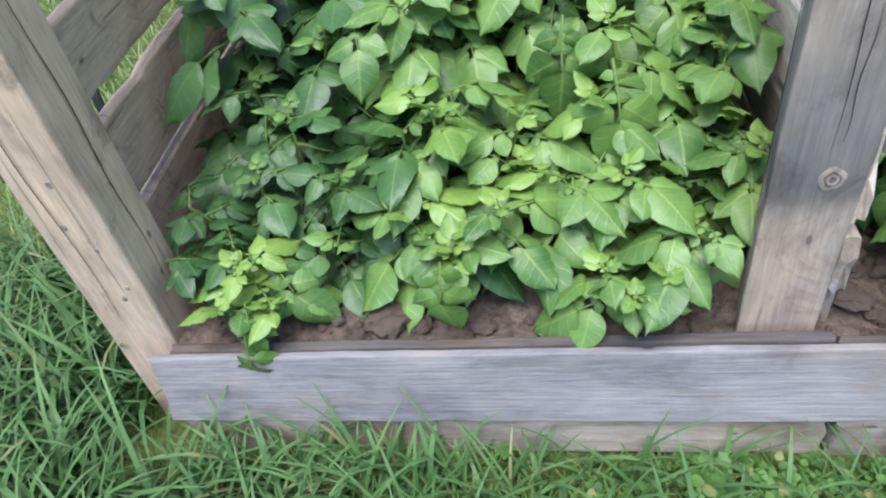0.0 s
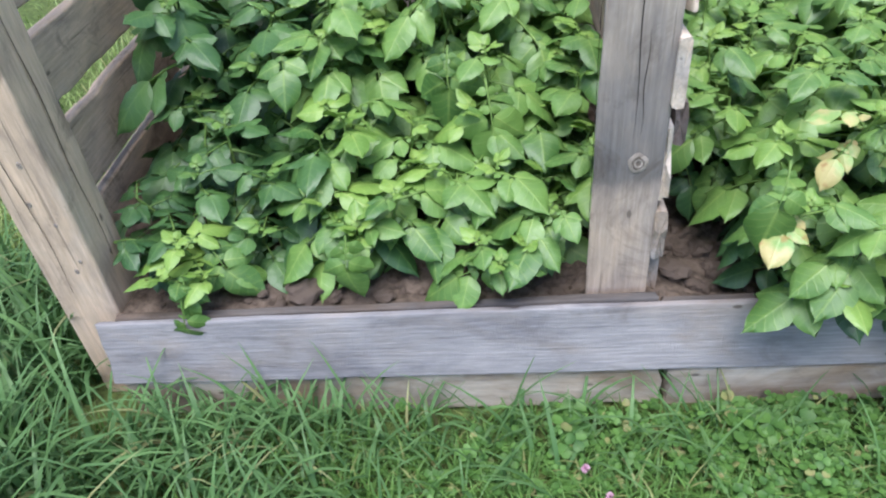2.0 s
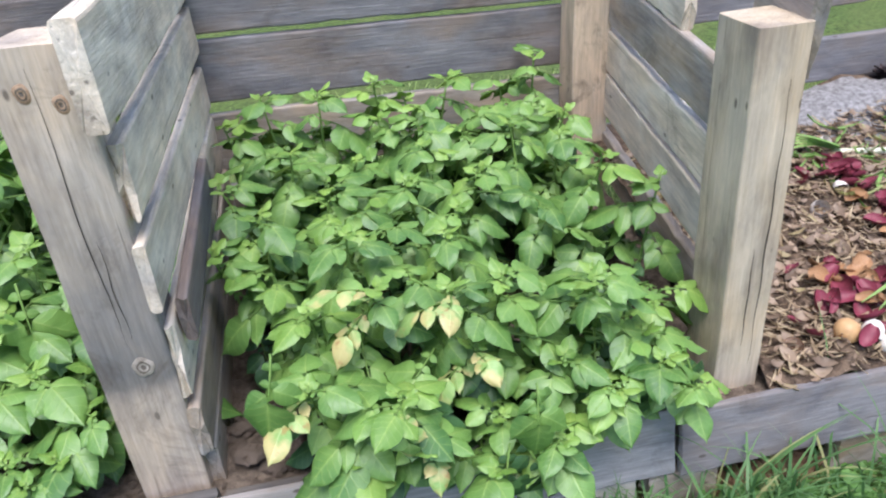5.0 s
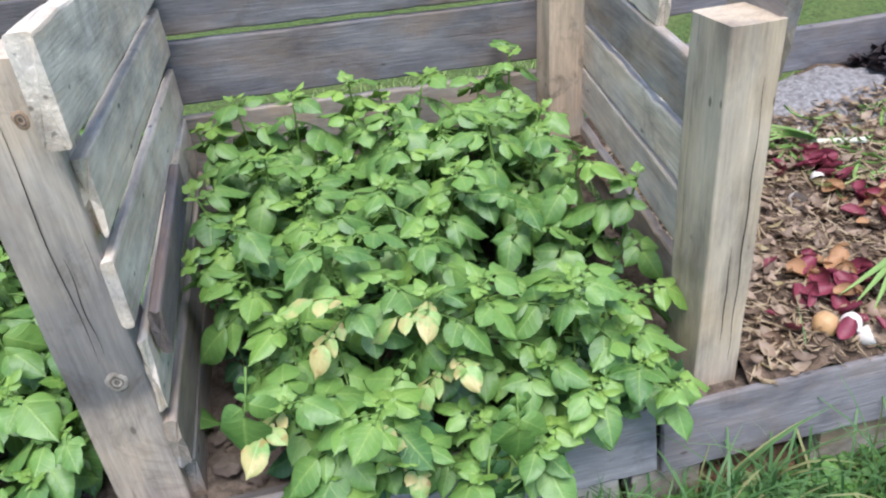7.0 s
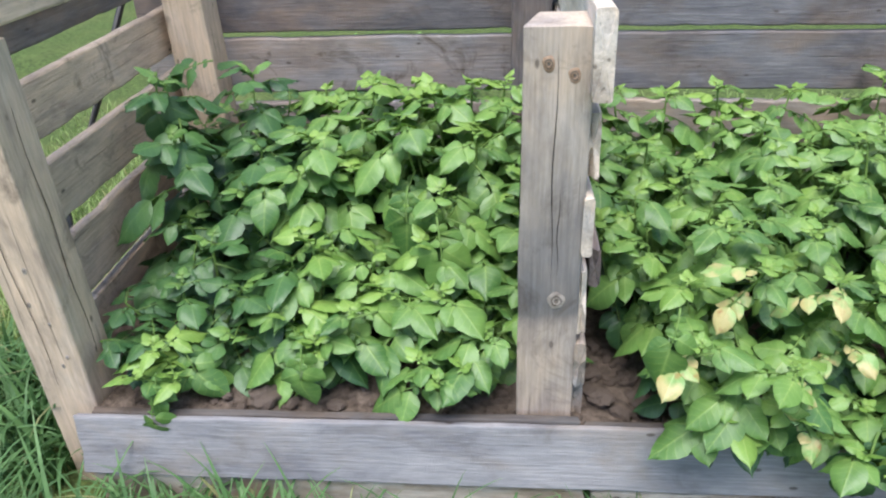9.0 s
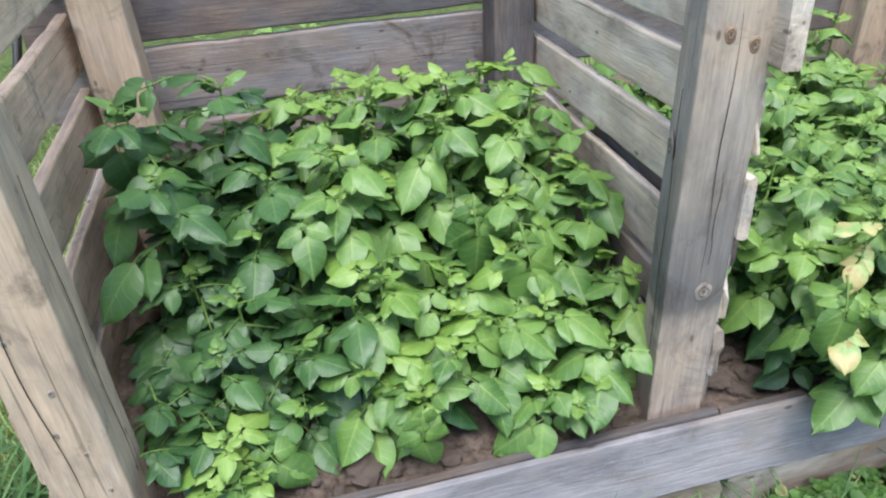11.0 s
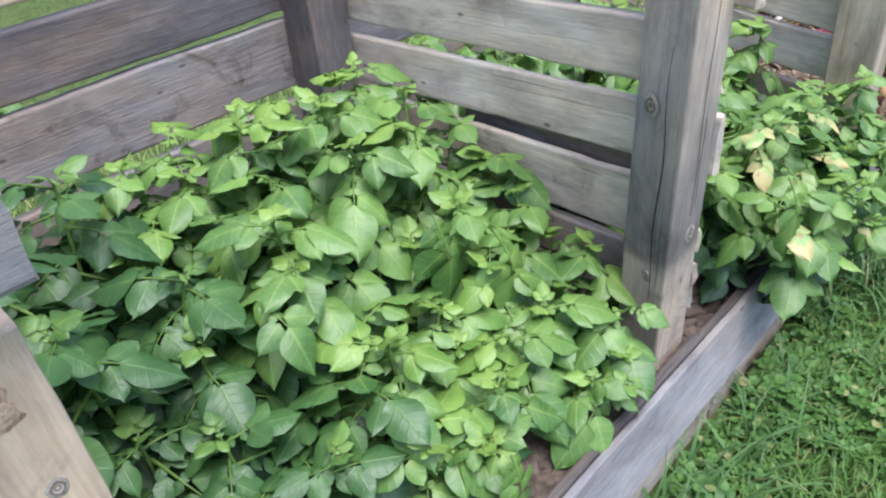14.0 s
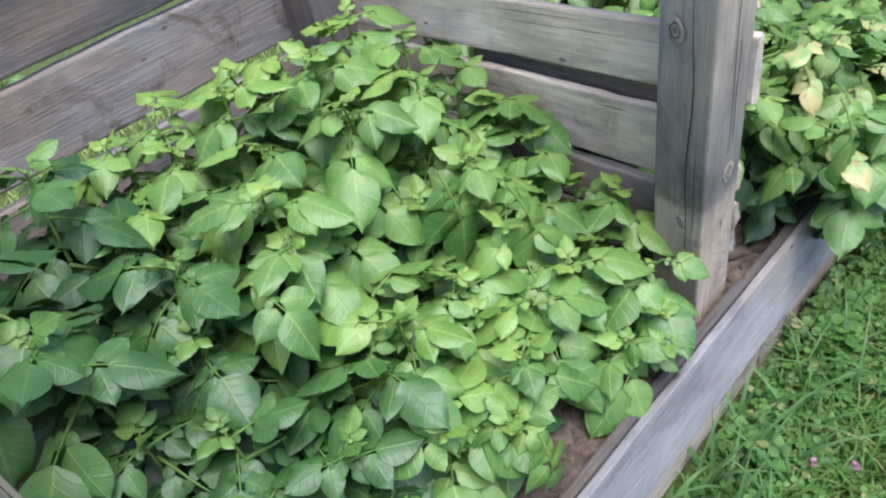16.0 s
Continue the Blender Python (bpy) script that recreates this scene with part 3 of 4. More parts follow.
# ---- potato plants ----
class Sheet:
    """Collects vertices, faces, uv and material slots for one mesh."""

    def __init__(self):
        self.v, self.f, self.uv, self.slot = [], [], [], []

    def grid(self, rows, slot=0):
        base = len(self.v)
        n, m = len(rows), len(rows[0])
        for i, row in enumerate(rows):
            for j, p in enumerate(row):
                self.v.append(tuple(p))
                self.uv.append((i / (n - 1), j / (m - 1)))
        for i in range(n - 1):
            for j in range(m - 1):
                a = base + i * m + j
                self.f.append((a, a + 1, a + m + 1, a + m))
                self.slot.append(slot)

    def mesh(self, name, materials, soft=True):
        me = bpy.data.meshes.new(name)
        me.from_pydata(self.v, [], self.f)
        for m in materials:
            me.materials.append(m)
        lay = me.uv_layers.new(name="UVMap")
        idx = np.empty(len(me.loops), dtype=np.int32)
        me.loops.foreach_get("vertex_index", idx)
        lay.data.foreach_set("uv", np.array(self.uv, dtype=np.float32)[idx].ravel())
        me.polygons.foreach_set("material_index", self.slot)
        if soft:
            smooth(me)
        return me


def leaflet(sheet, m, length, width, fold, droop, seed, slot=0, nu=10, nv=6):
    """A broad ovate leaflet: rounded base, pointed tip, puckered between the veins, rims bent down."""
    rows = []
    r = random.Random(seed)
    ph, wav, tw = r.uniform(0, 6.3), r.uniform(0.03, 0.09), r.uniform(-0.3, 0.3)
    lop = r.uniform(-0.07, 0.07)
    for i in range(nu + 1):
        t = i / nu
        w = 0.5 * width * math.sin(math.pi * min(1.0, t ** 0.86)) ** 0.72 + 0.0004
        row = []
        for j in range(nv + 1):
            s = 2 * j / nv - 1
            x = length * (t - 0.06 * s * s * math.sin(math.pi * t) + 0.11 * (1 - abs(s)) * t ** 5)
            y = s * w + lop * length * t * t
            quilt = 0.075 * width * math.cos(2 * math.pi * (t - 0.22 * abs(s)) * 5.5) * (1 - abs(abs(s) - 0.5)) * math.sin(math.pi * t)
            z = fold * abs(s * w) * 0.6 - droop * length * t * t + wav * width * math.sin(ph + 6.5 * t + (1.6 if s > 0 else 0)) * s * s - 0.36 * w * s * s * (0.6 + 0.4 * t)
            row.append(m @ Vector((x, y, z + tw * s * w * t - quilt * 0.5)))
        rows.append(row)
    sheet.grid(rows, slot)


def tube(sheet, pts, r0, r1, slot, sides=5):
    rows = []
    for i, p in enumerate(pts):
        p = Vector(p)
        d = (Vector(pts[min(i + 1, len(pts) - 1)]) - Vector(pts[max(i - 1, 0)])).normalized()
        a = d.orthogonal().normalized()
        b = d.cross(a)
        r = r0 + (r1 - r0) * i / (len(pts) - 1)
        rows.append([p + (a * math.cos(2 * math.pi * k / sides) + b * math.sin(2 * math.pi * k / sides)) * r for k in range(sides + 1)])
    sheet.grid(rows, slot)


def compound_leaf(seed, stalk, term, pairs, mat, droop):
    """One potato leaf along local x: a stalk, side leaflets in pairs, small ones between, a large end leaflet."""
    r = random.Random(seed)
    sh = Sheet()
    bend = droop

    def spine(q):
        return Vector((q * stalk, 0.06 * stalk * math.sin(q * 2.1 + seed), -bend * stalk * q * q))

    tube(sh, [spine(q / 6) for q in range(7)], 0.0020 * (0.5 + term / 0.1), 0.0011, 1)
    wide = r.uniform(0.72, 0.88)
    tilt = math.degrees(math.atan(2 * bend))
    leaflet(sh, Matrix.Translation(spine(1.0)) @ pose(0, 0, 0, r.uniform(-12, 12), tilt + r.uniform(2, 24), r.uniform(-10, 10)), term, term * wide, 0.20, r.uniform(0.08, 0.34), seed)
    for k in range(pairs):
        q = 0.80 - 0.42 * k
        size = term * (0.70 - 0.25 * k) * r.uniform(0.82, 1.15)
        for s in (1, -1):
            m = Matrix.Translation(spine(q - 0.07 * (s > 0))) @ pose(0, 0, 0, s * r.uniform(5, 28), tilt * 0.6 + r.uniform(-8, 20), s * r.uniform(48, 80)) @ pose(term * 0.07, 0, 0)
            leaflet(sh, m, size, size * r.uniform(0.68, 0.84), 0.20, r.uniform(0.08, 0.36), seed * 31 + k * 7 + s, 0, 8, 4)
    for q in (0.62, 0.24):
        for s in (1, -1):
            leaflet(sh, Matrix.Translation(spine(q)) @ pose(0, 0, 0, s * 15, r.uniform(0, 20), s * r.uniform(55, 85)), term * 0.2, term * 0.15, 0.2, 0.2, seed + int(q * 100) + s, 0, 4, 2)
    return sh.mesh("leaf", [mat, STEM])


YOUNG = [compound_leaf(100 + i, 0.018, 0.036, 1, LEAF_YOUNG, 0.05) for i in range(5)]
MID = [compound_leaf(200 + i, 0.050, 0.080, 1, LEAF_YOUNG if i < 2 else LEAF, 0.14) for i in range(8)]
BIG = [compound_leaf(300 + i, 0.084, 0.104, 1 + (i > 2), LEAF, 0.20) for i in range(8)]
LOW = [compound_leaf(400 + i, 0.115, 0.112, 2, LEAF_OLD_SHADED, 0.24) for i in range(6)]
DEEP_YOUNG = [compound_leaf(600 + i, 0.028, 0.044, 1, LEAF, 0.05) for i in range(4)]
DEEP_MID = [compound_leaf(620 + i, 0.060, 0.080, 1 + i % 2, LEAF_DARK, 0.14) for i in range(6)]
DEEP_BIG = [compound_leaf(640 + i, 0.088, 0.108, 1 + (i > 2), LEAF_DARK, 0.20) for i in range(6)]
BURNT = [compound_leaf(500 + i, 0.070, 0.066, 2, LEAF_BURNT, 0.28) for i in range(3)]
for me in YOUNG + MID + BIG + LOW + BURNT + DEEP_YOUNG + DEEP_MID + DEEP_BIG:
    me["reach"] = max(v.co.x for v in me.vertices)


# the tips of the tallest shoots: x, y, z
LEFT_SHOOTS = (
    (0.777, 0.676, 0.719), (0.898, 0.534, 0.652), (1.03, 0.465, 0.56), (0.491, 0.462, 0.666), (0.484, 0.412, 0.602), (0.527, 0.247, 0.49),
    (0.795, 0.248, 0.49), (0.475, 0.113, 0.384), (0.342, 0.526, 0.616), (0.268, 0.747, 0.754), (0.61, 0.721, 0.725), (0.213, 0.649, 0.542),
    (0.409, 0.332, 0.373), (0.353, 0.206, 0.392), (0.642, 0.099, 0.40), (0.824, 0.358, 0.572), (1.04, 0.288, 0.42), (0.709, 0.509, 0.703),
    (0.308, 0.453, 0.531), (0.837, 0.155, 0.413), (0.314, 0.665, 0.593), (0.58, 0.462, 0.583), (0.465, 0.264, 0.447), (0.749, 0.413, 0.50),
    (0.35, 0.12, 0.311), (0.557, 0.059, 0.345), (0.241, 0.333, 0.45), (0.97, 0.80, 0.70), (0.20, 0.22, 0.40), (0.93, 0.18, 0.39), (0.15, 0.42, 0.46), (0.98, 0.65, 0.67))
LEFT_MORE = ((1.05, 0.58, 0.60), (1.06, 0.45, 0.54), (1.05, 0.19, 0.42), (1.02, 0.37, 0.50), (0.88, 0.74, 0.71))
RIGHT_SHOOTS = (
    (2.04, 0.93, 0.65), (1.787, 0.92, 0.625), (1.583, 0.93, 0.63), (1.273, 0.341, 0.573), (1.419, 0.605, 0.497), (1.583, 0.393, 0.579),
    (1.598, 0.0, 0.559), (1.63, -0.02, 0.44), (1.839, -0.042, 0.555), (2.04, 0.419, 0.565), (1.943, -0.034, 0.416), (2.01, -0.047, 0.366),
    (1.483, -0.17, 0.489), (1.652, -0.102, 0.345), (1.781, -0.058, 0.407), (1.72, -0.17, 0.312), (1.344, 0.635, 0.582), (1.439, 0.192, 0.581),
    (1.657, 0.60, 0.573), (1.873, 0.592, 0.60), (1.697, 0.023, 0.543), (1.339, -0.099, 0.478), (1.993, 0.572, 0.563), (1.47, 0.02, 0.57),
    (1.28, 0.90, 0.64), (1.75, 0.42, 0.57), (2.05, 0.70, 0.57), (1.43, 0.88, 0.63), (1.90, 0.10, 0.47), (1.35, 0.08, 0.50), (1.175, 0.28, 0.54), (1.18, 0.54, 0.56))


def canopy(shoots, x, y):
    """The height of the leaf roof between the shoot tips."""
    near = sorted(((sx - x) ** 2 + (sy - y) ** 2 + 0.0008, sz) for sx, sy, sz in shoots)[:4]
    return sum(z / d for d, z in near) / sum(1 / d for d, z in near)


def put_leaf(plant, mesh, origin, azim, pitch, roll, scale):
    end = Vector(origin) + Vector((math.cos(radians(azim)), math.sin(radians(azim)), 0)) * mesh["reach"] * scale * 0.9
    if origin[2] < 0.38 and end.y < 0.03:
        pitch, scale = max(pitch, 6), scale * 0.78
    for wall in (-0.08, 1.12, 2.21):
        edge = wall - 0.045 if origin[0] < wall else wall + 0.035
        if (origin[0] - wall) * (end.x - wall) < 0 and end.y > 0.0 or (origin[0] - edge) * (end.x - edge) < 0 and end.y > 0.1:
            azim = 180 - azim
    if end.y < 0.16 and (end.x < 0.07 or origin[0] < 1.0 < end.x + 0.03):
        azim = 180 - azim
    if end.y > 1.06 > origin[1]:
        azim = -azim
    m = Matrix.Translation(origin) @ pose(0, 0, 0, 0, 0, azim) @ pose(0, 0, 0, 0, -pitch, 0) @ pose(0, 0, 0, roll, 0, 0) @ Matrix.Scale(scale, 4)
    return part("leaf", mesh, None, plant, "", m)


def grow_stem(plant, base, tip, rng, scorched=0.0, start=0.30, thick=0.0055, size=1.0, deep=False, first=0):
    """A stem with its leaves set spirally, young ones at the tip; first skips the youngest."""
    base, tip = Vector(base), Vector(tip)
    mid = base.lerp(tip, 0.5) + Vector((0, 0, 0.12 * (tip.z - base.z)))
    curve = [base * (1 - q) ** 2 + mid * 2 * q * (1 - q) + tip * q * q for q in [k / 9 for k in range(10)]]
    sh = Sheet()
    tube(sh, curve, thick, thick * 0.45, 0, 6)
    part("stem", sh.mesh("stem", [STEM]), None, plant)
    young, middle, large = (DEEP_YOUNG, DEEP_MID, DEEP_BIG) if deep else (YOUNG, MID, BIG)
    length = (tip - base).length
    azim = rng.uniform(0, 360)
    down, k = 0.0, first
    while down < length * (1 - start) or k < 5 + first // 2:
        q = max(0.05, 1 - down / length)
        p = base * (1 - q) ** 2 + mid * 2 * q * (1 - q) + tip * q * q
        if k < 2:
            mesh, pitch, step = rng.choice(young), 58 - 14 * k + rng.uniform(-10, 10), 0.006
        elif k < 5:
            mesh, pitch, step = rng.choice(middle), 24 - 7 * (k - 2) + rng.uniform(-12, 12), 0.020
        elif k < 9:
            mesh, pitch, step = rng.choice(large), 4 - 5 * (k - 5) + rng.uniform(-18, 12), 0.034
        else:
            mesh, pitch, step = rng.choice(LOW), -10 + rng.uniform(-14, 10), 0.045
        if 2 <= k < 6 and rng.random() < scorched:
            mesh = rng.choice(BURNT)
        put_leaf(plant, mesh, p, azim, pitch, rng.uniform(-16, 16), size * rng.uniform(0.8, 1.25))
        azim += 137.5 + rng.uniform(-18, 18)
        down += step
        k += 1


def grow_bed(x0, x1, y0, y1, shoots, spacing, seed, skip, label):
    """Nine plants: tall shoots, and lower stems between them that fill the depth of the bed."""
    rng = random.Random(seed)
    centres, plants = [], []
    nx, ny = 3, 3
    for j in range(ny):
        for i in range(nx):
            c = Vector((x0 + (x1 - x0) * (i + 0.5) / nx, max(y0, 0.10) + (y1 - max(y0, 0.10)) * (j + 0.5) / ny, 0))
            c.z = soil_height(c.x, c.y) - 0.01
            centres.append(c)
            plants.append(thing("potato_plant", c, label, "potato plant", "potato plants"))
    stems = [(x, y, z - 0.012, 0) for x, y, z in shoots]
    y = y0
    while y < y1:
        x = x0 + spacing * 0.5 * (int(y / spacing) % 2)
        while x < x1:
            px, py = x + rng.uniform(-0.3, 0.3) * spacing, y + rng.uniform(-0.3, 0.3) * spacing
            gap = min((sx - px) ** 2 + (sy - py) ** 2 for sx, sy, sz in shoots) ** 0.5
            if not skip(px, py):
                z = canopy(shoots, px, py)
                if gap > 0.085:
                    stems.append((px, py, z - rng.uniform(0.03, 0.075), 2 if rng.random() < 0.7 else 0))
                else:
                    stems.append((px, py, z - rng.uniform(0.11, 0.16), 6))
            x += spacing
        y += spacing * 0.9
    for x, y, z, first in stems:
        k = min(range(len(centres)), key=lambda i: (centres[i].x - x) ** 2 + (centres[i].y - y) ** 2)
        c = centres[k]
        bx, by = c.x + 0.45 * (x - c.x) + rng.uniform(-0.03, 0.03), c.y + 0.45 * (y - c.y) + rng.uniform(-0.03, 0.03)
        by = max(by, 0.03)
        bz = soil_height(bx, by) - 0.01
        hot = 0.0
        if x0 > 1:
            hot = 0.8 * math.exp(-(((x - 1.50) / 0.20) ** 2 + ((y + 0.03) / 0.13) ** 2))
        # Stems on the left of the left bed get the darker green leaves.
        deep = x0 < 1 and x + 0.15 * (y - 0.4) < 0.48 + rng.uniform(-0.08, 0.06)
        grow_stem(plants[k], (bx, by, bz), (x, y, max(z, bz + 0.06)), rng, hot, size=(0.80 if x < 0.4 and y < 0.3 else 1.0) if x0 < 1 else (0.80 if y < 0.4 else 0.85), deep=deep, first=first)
    return centres, plants


left_centres, left_plants = grow_bed(0.05, 1.03, 0.07, 0.93, LEFT_SHOOTS + LEFT_MORE, 0.128, 11,
    lambda x, y: (x < 0.12 and y > 0.85) or (0.30 < x < 0.76 and y < 0.16) or x > 1.02 or x < 0.03,
    "leafy green potato plant growing in the timber bed")
right_centres, right_plants = grow_bed(1.205, 2.13, -0.10, 0.97, RIGHT_SHOOTS, 0.130, 12,
    lambda x, y: (x < 1.42 and y < 0.14 and (x - 1.2) + (y + 0.2) < 0.44) or (x > 2.09 and y > 0.55) or (x > 2.02 and y < 0.02) or (x > 1.72 and 0.16 < y < 0.34),
    "bushy green potato plant with some bleached and browned leaves")

# stems that lean out over the edging
rng = random.Random(77)
for x, y, z, bx, by in ((0.17, -0.03, 0.30, 0.2, 0.08), (0.25, -0.01, 0.29, 0.28, 0.1), (0.20, 0.03, 0.34, 0.22, 0.1), (0.84, -0.03, 0.31, 0.82, 0.08), (0.80, 0.02, 0.32, 0.8, 0.09), (0.89, 0.01, 0.32, 0.88, 0.09), (0.56, 0.06, 0.34, 0.57, 0.14), (0.08, 0.60, 0.76, 0.14, 0.6), (0.12, 0.50, 0.64, 0.18, 0.5)):
    k = min(range(9), key=lambda i: (left_centres[i].x - x) ** 2 + (left_centres[i].y - y) ** 2)
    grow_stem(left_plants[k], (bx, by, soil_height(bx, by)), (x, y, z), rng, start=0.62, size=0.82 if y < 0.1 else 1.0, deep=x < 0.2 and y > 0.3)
for x, y, z, bx, by in ((1.40, -0.15, 0.34, 1.42, 0.03), (1.52, -0.19, 0.38, 1.5, 0.04), (1.63, -0.19, 0.30, 1.62, 0.03), (1.74, -0.18, 0.33, 1.72, 0.04), (1.86, -0.12, 0.36, 1.82, 0.05), (1.96, -0.09, 0.38, 1.92, 0.05)):
    k = min(range(9), key=lambda i: (right_centres[i].x - x) ** 2 + (right_centres[i].y - y) ** 2)
    grow_stem(right_plants[k], (bx, by, soil_height(bx, by)), (x, y, z), rng, 0.06, start=0.55)


def hang_leaf(plants, centres, mesh, tip, way, scale):
    """A single large leaf whose end lies at tip."""
    x = Vector(way).normalized()
    up = Vector((0, -0.55, 0.83))
    z = (up - x * up.dot(x)).normalized()
    y = z.cross(x)
    m = Matrix((x, y, z)).transposed().to_4x4()
    m.translation = Vector(tip) - x * mesh["reach"] * scale
    k = min(range(9), key=lambda i: (centres[i].x - tip[0]) ** 2 + (centres[i].y - tip[1]) ** 2)
    part("leaf", mesh, None, plants[k], "", m @ Matrix.Scale(scale, 4))


for i, (tip, way, s) in enumerate((
        ((0.405, 0.256, 0.547), (0.05, -0.7, -0.25), 0.8), ((0.83, 0.147, 0.388), (0.02, -0.45, -0.6), 1.15), ((0.056, 0.504, 0.608), (0.0, -0.4, -0.7), 1.2),
        ((0.544, -0.071, 0.256), (0.0, -0.4, -0.6), 0.8), ((0.689, -0.043, 0.263), (-0.8, -0.3, -0.1), 1.0), 
        ((0.749, 0.237, 0.456), (0.0, -0.5, -0.6), 1.0), ((0.016, 0.679, 0.785), (-0.9, -0.2, 0.0), 0.9),
        ((0.22, -0.09, 0.235), (0.0, -0.5, -0.5), 0.6), ((0.20, -0.105, 0.155), (-0.1, -0.35, -0.8), 0.75), ((0.33, -0.02, 0.25), (0.5, -0.5, -0.3), 0.9))):
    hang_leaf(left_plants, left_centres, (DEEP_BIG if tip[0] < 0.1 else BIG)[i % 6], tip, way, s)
for i, (tip, way, s) in enumerate((
        ((1.256, -0.179, 0.437), (-0.2, -0.5, -0.6), 1.1), ((1.483, -0.247, 0.424), (0.0, -0.5, -0.6), 0.9), ((1.70, -0.235, 0.35), (0.0, -0.5, -0.6), 1.0), ((1.37, -0.17, 0.20), (0.0, -0.3, -0.8), 1.1),
        ((1.52, -0.20, 0.26), (0.0, -0.4, -0.7), 1.2), ((1.62, -0.24, 0.20), (-0.2, -0.4, -0.7), 1.1), ((1.73, -0.23, 0.22), (0.3, -0.4, -0.7), 1.1), ((1.95, -0.14, 0.26), (0.1, -0.4, -0.7), 1.0), ((2.04, -0.13, 0.26), (0.2, -0.4, -0.7), 0.9))):
    # Lower hanging leaves use LOW, whose colour already holds the canopy's shade.
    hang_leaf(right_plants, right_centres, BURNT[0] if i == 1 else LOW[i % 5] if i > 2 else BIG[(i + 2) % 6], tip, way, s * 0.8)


# ---- grass, clover ----
def blades(name, count, region, length, width, mat, seed, label, lean=(0.0, 0.0), stiff=0.5, keep=None):
    rng = random.Random(seed)
    sh = Sheet()
    made = 0
    while made < count:
        x, y = rng.uniform(region[0], region[1]), rng.uniform(region[2], region[3])
        rim = min(x - region[0], region[1] - x, y - region[2] if region[2] < -0.3 else 9, region[3] - y if region[3] > 1.2 else 9)
        if keep and not keep(x, y, rng) or rng.random() > rim / 0.3 + 0.02:
            continue
        made += 1
        z = ground_height(x, y) - 0.004
        ln, w = rng.uniform(*length), rng.uniform(*width)
        a = rng.uniform(0, 2 * math.pi)
        d = Vector((math.cos(a) + lean[0], math.sin(a) + lean[1], 0)).normalized()
        s = Vector((-d.y, d.x, 0))
        arc = rng.uniform(0.3, 1.9) * (1 - stiff) + 0.25
        th0 = rng.uniform(0.05, 0.5)
        p = Vector((x, y, z))
        rows, n = [], 5
        for i in range(n + 1):
            t = i / n
            ww = w * (1 - t ** 2.2) * 0.5 + 0.0002
            rows.append([p - s * ww, p + s * ww])
            th = th0 + arc * t
            p = p + (d * math.sin(th) + Vector((0, 0, math.cos(th)))) * (ln / n)
            p.z = max(p.z, z + 0.006)
        sh.grid(rows)
    ob = new(name, sh.mesh(name, [mat]))
    return tagged(ob, label, "grass", kind="stuff")


def inside_bins(x, y):
    return -0.11 < x < 4.2 and -0.09 < y < 1.12


tall = lambda x, y, r: not inside_bins(x, y) and r.random() < math.exp(-max(0.0, abs(y + 0.1) - 0.25) * 3.0) and noise.noise((x * 5, y * 5, 11)) > -0.3
blades("tall_grass", 1500, (-0.95, 0.12, -0.75, 0.5), (0.18, 0.40), (0.008, 0.015), GRASS_BLUE, 21, "tall blue-green grass growing against the corner post", (0.25, -0.1), 0.02, tall)
blades("tall_grass", 1500, (-0.95, 0.62, -0.75, 0.3), (0.08, 0.22), (0.005, 0.011), GRASS_BLUE, 27, "medium blue-green grass leaning over the bed edging", (0.2, -0.2), 0.05, tall)
blades("tall_grass", 300, (0.0, 1.15, -0.34, -0.085), (0.10, 0.26), (0.005, 0.011), GRASS_BLUE, 34, "blue-green grass drooping along the base board", (0.1, -0.1), 0.05, lambda x, y, r: not inside_bins(x, y) and r.random() < 1.1 - 0.7 * x)
blades("lawn_grass", 10000, (0.2, 2.8, -0.65, -0.085), (0.03, 0.10), (0.003, 0.006), GRASS, 28, "short green lawn grass along the bed edging", (0.0, -0.3), 0.2, lambda x, y, r: not inside_bins(x, y) and (y < -0.16 or r.random() < 0.25))
blades("lawn_grass", 7000, (-1.1, 3.6, -1.25, -0.09), (0.035, 0.095), (0.0025, 0.005), GRASS, 22, "short green lawn grass in front of the bins", keep=lambda x, y, r: not inside_bins(x, y) and (y < -0.16 or x < 0 or r.random() < 0.2))
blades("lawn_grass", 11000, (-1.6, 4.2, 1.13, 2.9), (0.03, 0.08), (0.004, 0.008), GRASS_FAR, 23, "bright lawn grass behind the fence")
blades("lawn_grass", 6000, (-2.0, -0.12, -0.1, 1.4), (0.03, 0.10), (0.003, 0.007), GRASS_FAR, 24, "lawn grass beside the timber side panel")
blades("edge_grass", 420, (0.9, 3.3, -0.24, -0.085), (0.06, 0.20), (0.003, 0.007), GRASS_BLUE, 25, "tufts of grass along the base board", (0.0, -0.5), 0.3, lambda x, y, r: noise.noise((x * 3, 0, 7)) > 0.02 or r.random() < 0.15)
blades("edge_grass", 260, (1.15, 2.3, -0.34, -0.10), (0.09, 0.24), (0.004, 0.009), GRASS_BLUE, 29, "arching grass tufts beside the edging", (0.2, -0.3), 0.05, lambda x, y, r: noise.noise((x * 4, y * 4, 17)) > 0.12)
blades("long_grass", 150, (1.95, 3.1, -0.34, -0.09), (0.25, 0.45), (0.004, 0.008), GRASS_BLUE, 26, "long arching grass before the compost bin", (-0.2, -0.6), 0.2)


